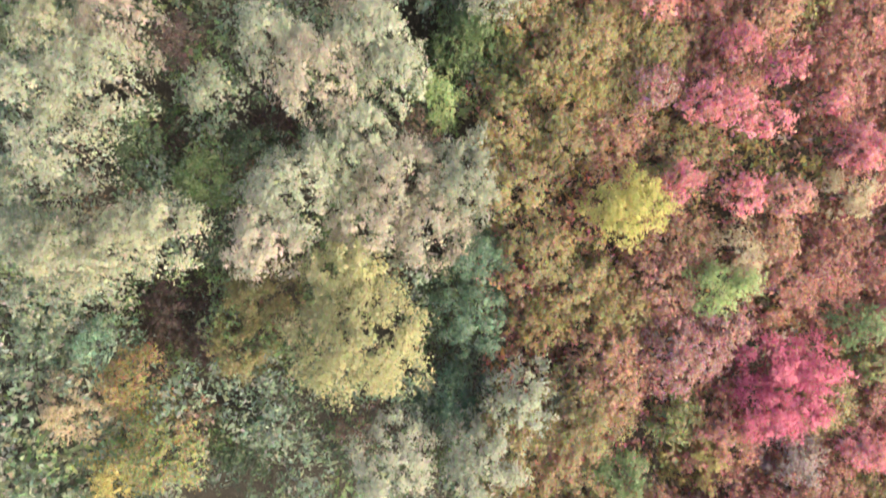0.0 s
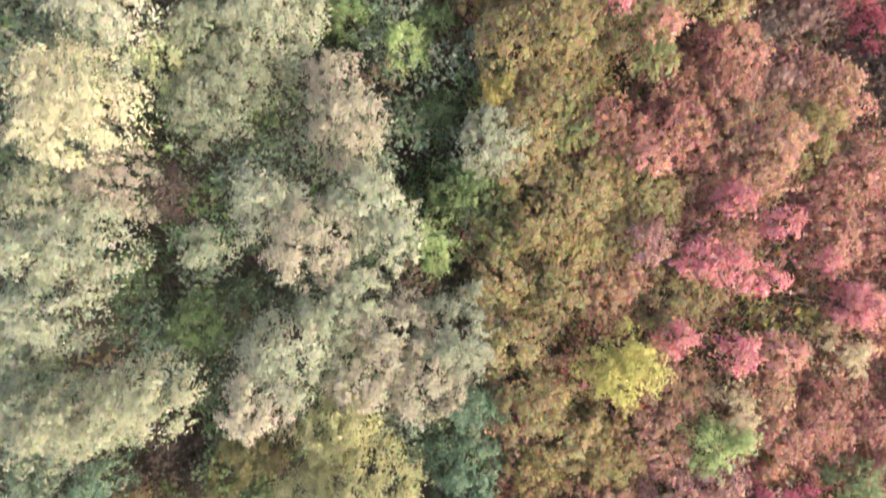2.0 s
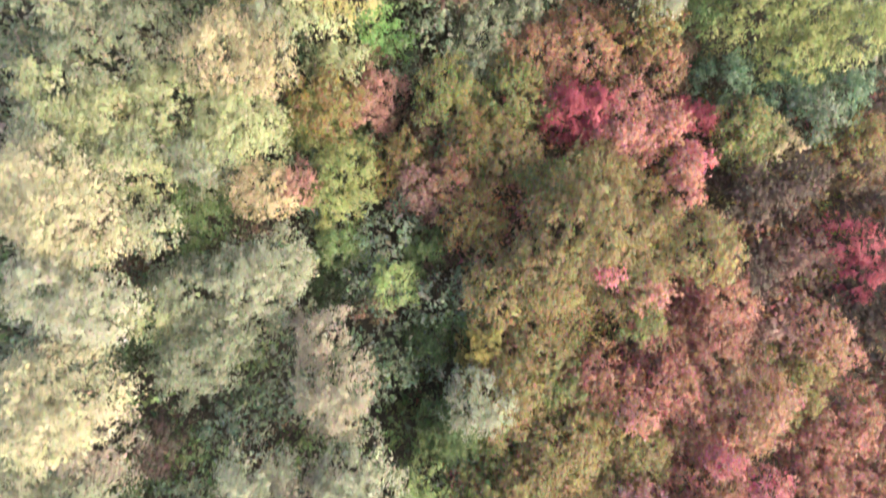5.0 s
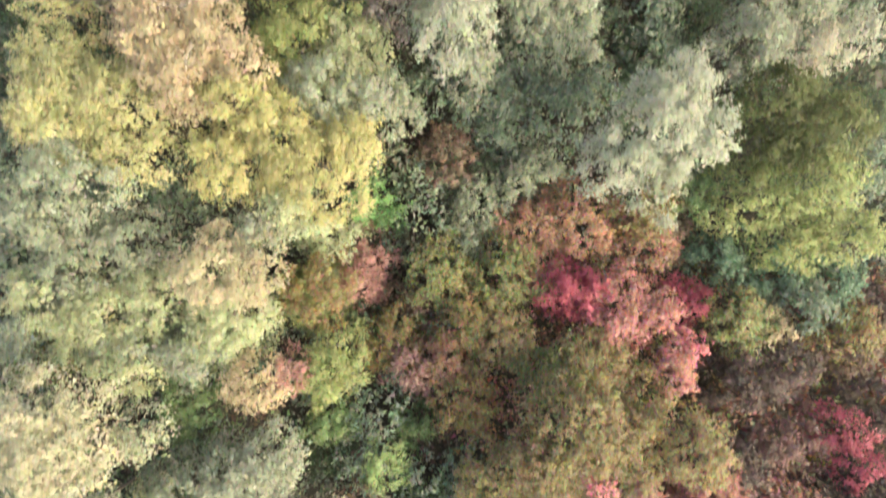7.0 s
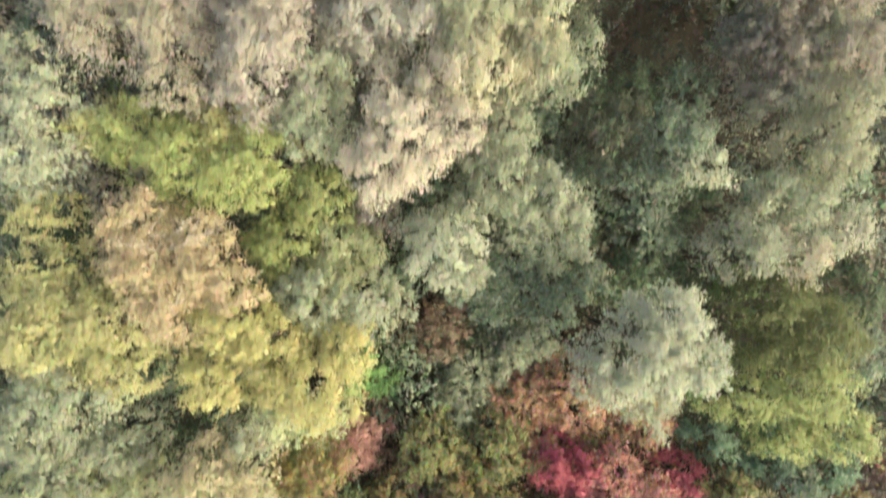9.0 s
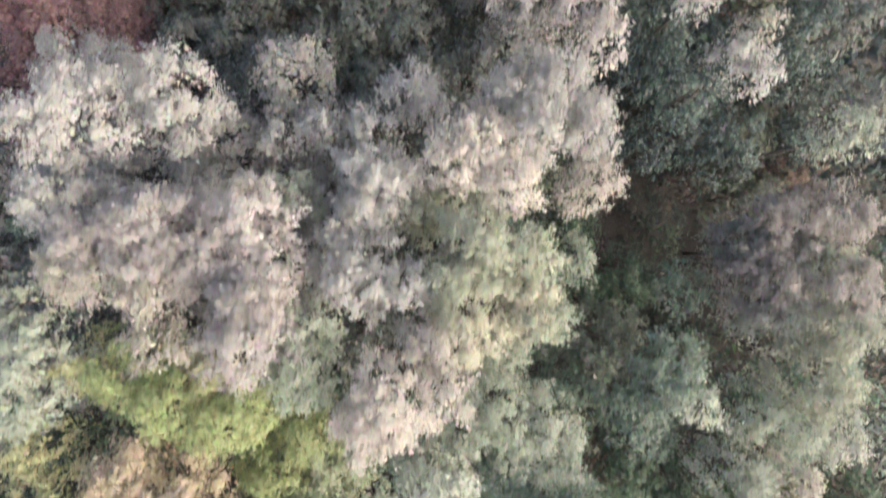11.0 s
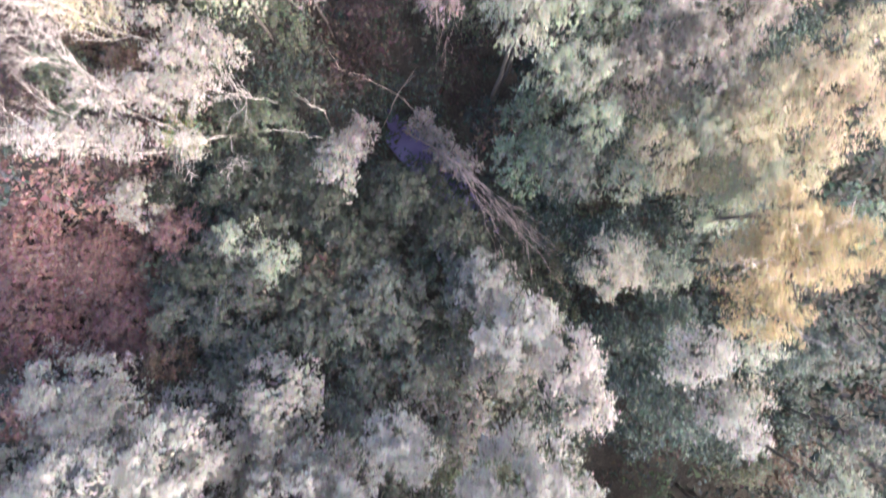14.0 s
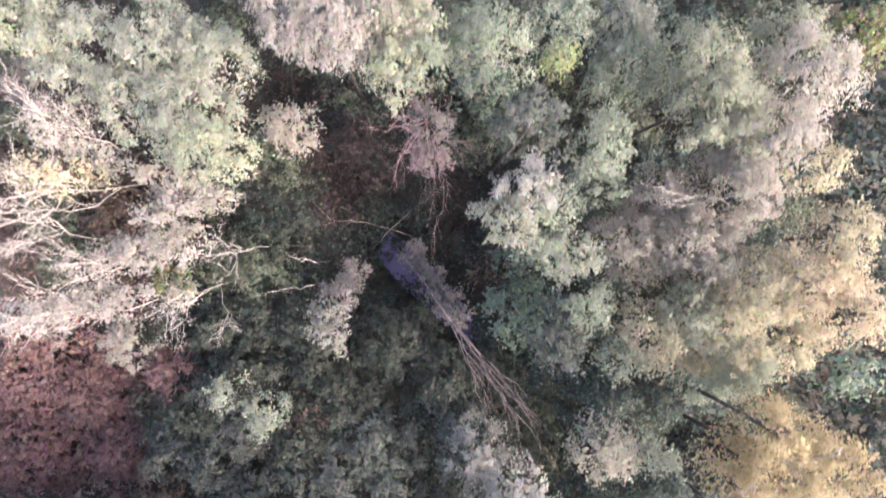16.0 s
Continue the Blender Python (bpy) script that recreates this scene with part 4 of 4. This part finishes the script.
bare_tree("bare pale birch with drooping twigs", (-3.73, 59.34), ((-6.67, 58.66, 6.6), (-8.14, 57.59, 10.6)), ((-6.98, 58.41, 7.4), (-8.03, 57.99, 10.4)), ((-7.21, 58.11, 8.0), (-7.47, 56.99, 10.0)), ((-6.72, 58.62, 6.8), (-5.48, 56.95, 9.0)), wide=0.026, kids=6, depth=3, droop=0.1, spread=0.15)
bare_tree("pale birch bare at the top above its leaves", (-7.92, 60.24), ((-9.04, 59.96, 6.5), (-10.60, 59.59, 11.6)), ((-9.73, 59.74, 8.5), (-10.35, 59.07, 11.2)), wide=0.029, kids=7, depth=3, wave=0.07, spread=0.11)
bare_tree("pale birch bare at the top above its leaves", (-6.13, 59.04), ((-9.53, 57.99, 6.5), (-11.64, 57.82, 12.6)), ((-10.41, 58.04, 8.5), (-11.34, 57.24, 11.8)), ((-10.58, 57.97, 9.0), (-11.45, 58.64, 12.2)), wide=0.029, kids=7, depth=3, wave=0.07, spread=0.11)
bare_tree("dead leaning tree with long drooping stems over the pond", (0.11, 60.71), ((3.27, 57.15, 8.0), (5.22, 54.56, 10.44)), ((3.39, 57.04, 8.0), (6.1, 53.96, 10.61)), ((3.46, 56.97, 8.0), (5.78, 53.82, 10.44)), ((3.34, 57.04, 8.0), (5.52, 54.31, 10.26)), ((3.27, 57.11, 8.0), (4.82, 54.69, 9.91)), ((3.23, 57.03, 7.9), (4.3, 54.74, 9.38)), ((3.27, 57.04, 8.0), (4.98, 53.89, 10.09)), ((3.41, 56.98, 8.1), (5.96, 54.44, 10.45)), bark=DEAD_BARK, wide=0.028, kids=4, depth=2, wave=0.06, spread=0.09)
bare_tree("thin dead sapling leaning over the pond", (1.91, 60.74), ((0.64, 61.12, 3.5), (-2.14, 61.44, 7.6)), bark=DEAD_BARK, wide=0.017, kids=3, depth=1, wave=0.045, spread=0.07)
bare_tree("thin dead sapling crossing another over the pond", (-0.96, 60.19), ((0.44, 61.08, 4.5), (1.42, 61.81, 6.4)), bark=DEAD_BARK, wide=0.015, kids=2, depth=1, wave=0.03, spread=0.07)
bare_tree("short curled bare bough above the bushes", (-3.28, 59.58), ((-2.58, 59.60, 6.8), (-3.11, 59.79, 8.4)), wide=0.024, kids=5, depth=1)
bare_tree("short curled bare bough above the bushes", (-3.28, 58.44), ((-2.76, 58.60, 6.5), (-3.85, 58.49, 8.6)), wide=0.024, kids=3, depth=1, wave=0.045, spread=0.07)
bare_tree("small bare tree with reddish radiating twigs", (2.28, 63.56), ((2.23, 65.26, 9.0), (1.36, 63.58, 11.6)), ((2.23, 65.26, 9.0), (2.56, 62.51, 11.4)), ((2.23, 65.26, 9.0), (3.57, 63.32, 11.4)), ((2.23, 65.33, 9.0), (3.17, 65.59, 11.2)), ((2.23, 65.33, 9.0), (1.54, 65.59, 11.2)), ((2.23, 65.26, 9.0), (1.96, 62.98, 11.6)), ((2.23, 65.26, 9.0), (0.92, 64.50, 11.0)), ((2.23, 65.30, 9.0), (2.95, 62.75, 11.5)), ((2.23, 65.30, 9.0), (1.10, 65.05, 11.2)), bark=ROSY_BARK, wide=0.028, kids=6, depth=2)
bare_tree("dead bough bare among pale leaves", (12.54, 61.67), ((12.54, 61.67, 12.6), (9.65, 62.17, 13.6)), ((11.43, 61.69, 12.9), (9.54, 61.64, 13.4)), ((11.86, 61.69, 12.8), (12.39, 62.27, 14.3)), wide=0.018, kids=4)
bare_tree("pale bough bare above golden leaves", (13.18, 53.05), ((13.18, 53.05, 14.5), (10.40, 53.37, 16.8)), ((13.18, 53.05, 14.5), (12.03, 54.44, 17.0)), ((13.18, 53.05, 14.5), (12.25, 52.95, 17.0)), wide=0.018, kids=4)
bare_tree("fallen pale bare limbs among peach leaves", (-7.13, 32.43), ((-7.13, 32.43, 13.4), (-5.40, 32.85, 14.4)), ((-7.13, 32.43, 13.4), (-8.21, 32.51, 14.4)), ((-7.13, 32.43, 13.4), (-6.17, 33.11, 14.4)), wide=0.020, kids=6)


# ---- the close stand of russet trees ----
def fill_stand(seed):
    """Russet, ochre and mulberry trees that close the canopy between the brighter ones."""
    rng = np.random.default_rng(seed)
    spots = SPOTS
    low = [c for c in COVER if c[2] < 8.8]
    for gy in np.arange(-12, 22.5, 2.1):
        for gx in np.arange(3.6, 21.5, 2.1):
            x, y = gx + rng.uniform(-0.6, 0.6), gy + rng.uniform(-0.6, 0.6)
            near = min((x - a) ** 2 + (y - b) ** 2 for a, b in spots)
            if near < 1.2**2 or any(math.hypot(x - a, y - b) < 0.9 * c for a, b, c in HOLLOWS) or any(math.hypot(x - a, y - b) < 0.8 * w + 0.7 for a, b, top, w in low):
                continue
            warm = noise.noise((x * 0.16, y * 0.16, 3)) - 0.05 * (x - 9)
            kind = ("duskbrown" if warm < -0.25 else "maroon") if x > 13 and y > 13 and warm < 0.1 else "ochre" if warm > 0.12 else "mulberry" if warm < -0.22 else str(rng.choice(["ochre", "olive", "olive", "olivebrown"] if x < 6.5 else ["russet", "russet", "pinkrusset", "ochre", "olivebrown"]))
            tree(kind, (x, y, 9.3 + rng.uniform(-0.35, 0.35) - 0.10 * max(0, y - 14), rng.uniform(1.5, 1.95)))


fill_stand(5)


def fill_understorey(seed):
    """Lower trees that fill the gaps of the tall wood, in the colours of its undergrowth, painted shade included."""
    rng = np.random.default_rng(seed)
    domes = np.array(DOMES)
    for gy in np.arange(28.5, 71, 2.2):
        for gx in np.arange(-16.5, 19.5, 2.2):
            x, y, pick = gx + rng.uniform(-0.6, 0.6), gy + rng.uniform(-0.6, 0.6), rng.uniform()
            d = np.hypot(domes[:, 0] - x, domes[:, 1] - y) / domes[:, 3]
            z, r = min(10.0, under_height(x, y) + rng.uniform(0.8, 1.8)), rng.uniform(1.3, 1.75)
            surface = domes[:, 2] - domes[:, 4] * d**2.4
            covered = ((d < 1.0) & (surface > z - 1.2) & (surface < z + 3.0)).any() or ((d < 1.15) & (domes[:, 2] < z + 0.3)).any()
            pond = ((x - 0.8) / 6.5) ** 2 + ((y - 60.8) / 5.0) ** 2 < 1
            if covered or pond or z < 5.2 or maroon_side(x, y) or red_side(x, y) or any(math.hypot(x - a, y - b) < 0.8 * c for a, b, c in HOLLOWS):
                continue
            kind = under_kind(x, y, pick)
            tree({"darkteal": "tealsilver" if x > 7 else "shadegreen" if 51.5 < y < 58 else "greysage" if 45 < y < 52 else "dullgreen", "shadegreen": "shadegreen" if x < 7 and 51.5 < y < 58 else "greysage" if x < 7 and 45 < y < 52 else "dullgreen"}.get(kind, kind), (x, y, z, r))


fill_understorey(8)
build_crowns()
build_undergrowth(11)


# ---- the wood goes on beside the flight line ----
def build_wood_edge(name, label, kind, keep, seed):
    rng = np.random.default_rng(seed)
    made = []
    for gy in np.arange(-20, 84, 3.0):
        for gx in np.concatenate([np.arange(-25, -13, 3.0), np.arange(16, 30, 3.0)]):
            x, y, pick = gx + rng.uniform(-0.9, 0.9), gy + rng.uniform(-0.9, 0.9), rng.uniform()
            if keep(x, y, pick) and min((x - h[0]) ** 2 + (y - h[1]) ** 2 for h in HOLLOWS) > 3.2**2 and min((x - a) ** 2 + (y - b) ** 2 for a, b in SPOTS) > 2.2**2:
                made.append(crown_leaves(rng, rng.uniform(1.7, 2.4), 2.8, *((0.13, 150) if -18 < x < 19.5 else (0.24, 32))) + np.array([x, y, 8.2 + rng.uniform(-1, 1)]))
    tagged(new(name, leaf_mesh(name, np.concatenate(made), LEAVES[kind])), label, "woodland", kind="stuff")


russet_side = lambda x, y: x > 0 and y < 24
build_wood_edge("woodland", "dusky mulberry woodland beside the trees", "mulberry", lambda x, y, p: russet_side(x, y), 21)
build_wood_edge("woodland", "sage green woodland beside the trees", "sage", lambda x, y, p: x < 0 and y < 44, 22)
build_wood_edge("woodland", "dark bluish green woodland beside the trees", "darkteal", lambda x, y, p: not russet_side(x, y) and not maroon_side(x, y) and not (x < 0 and y < 44), 23)
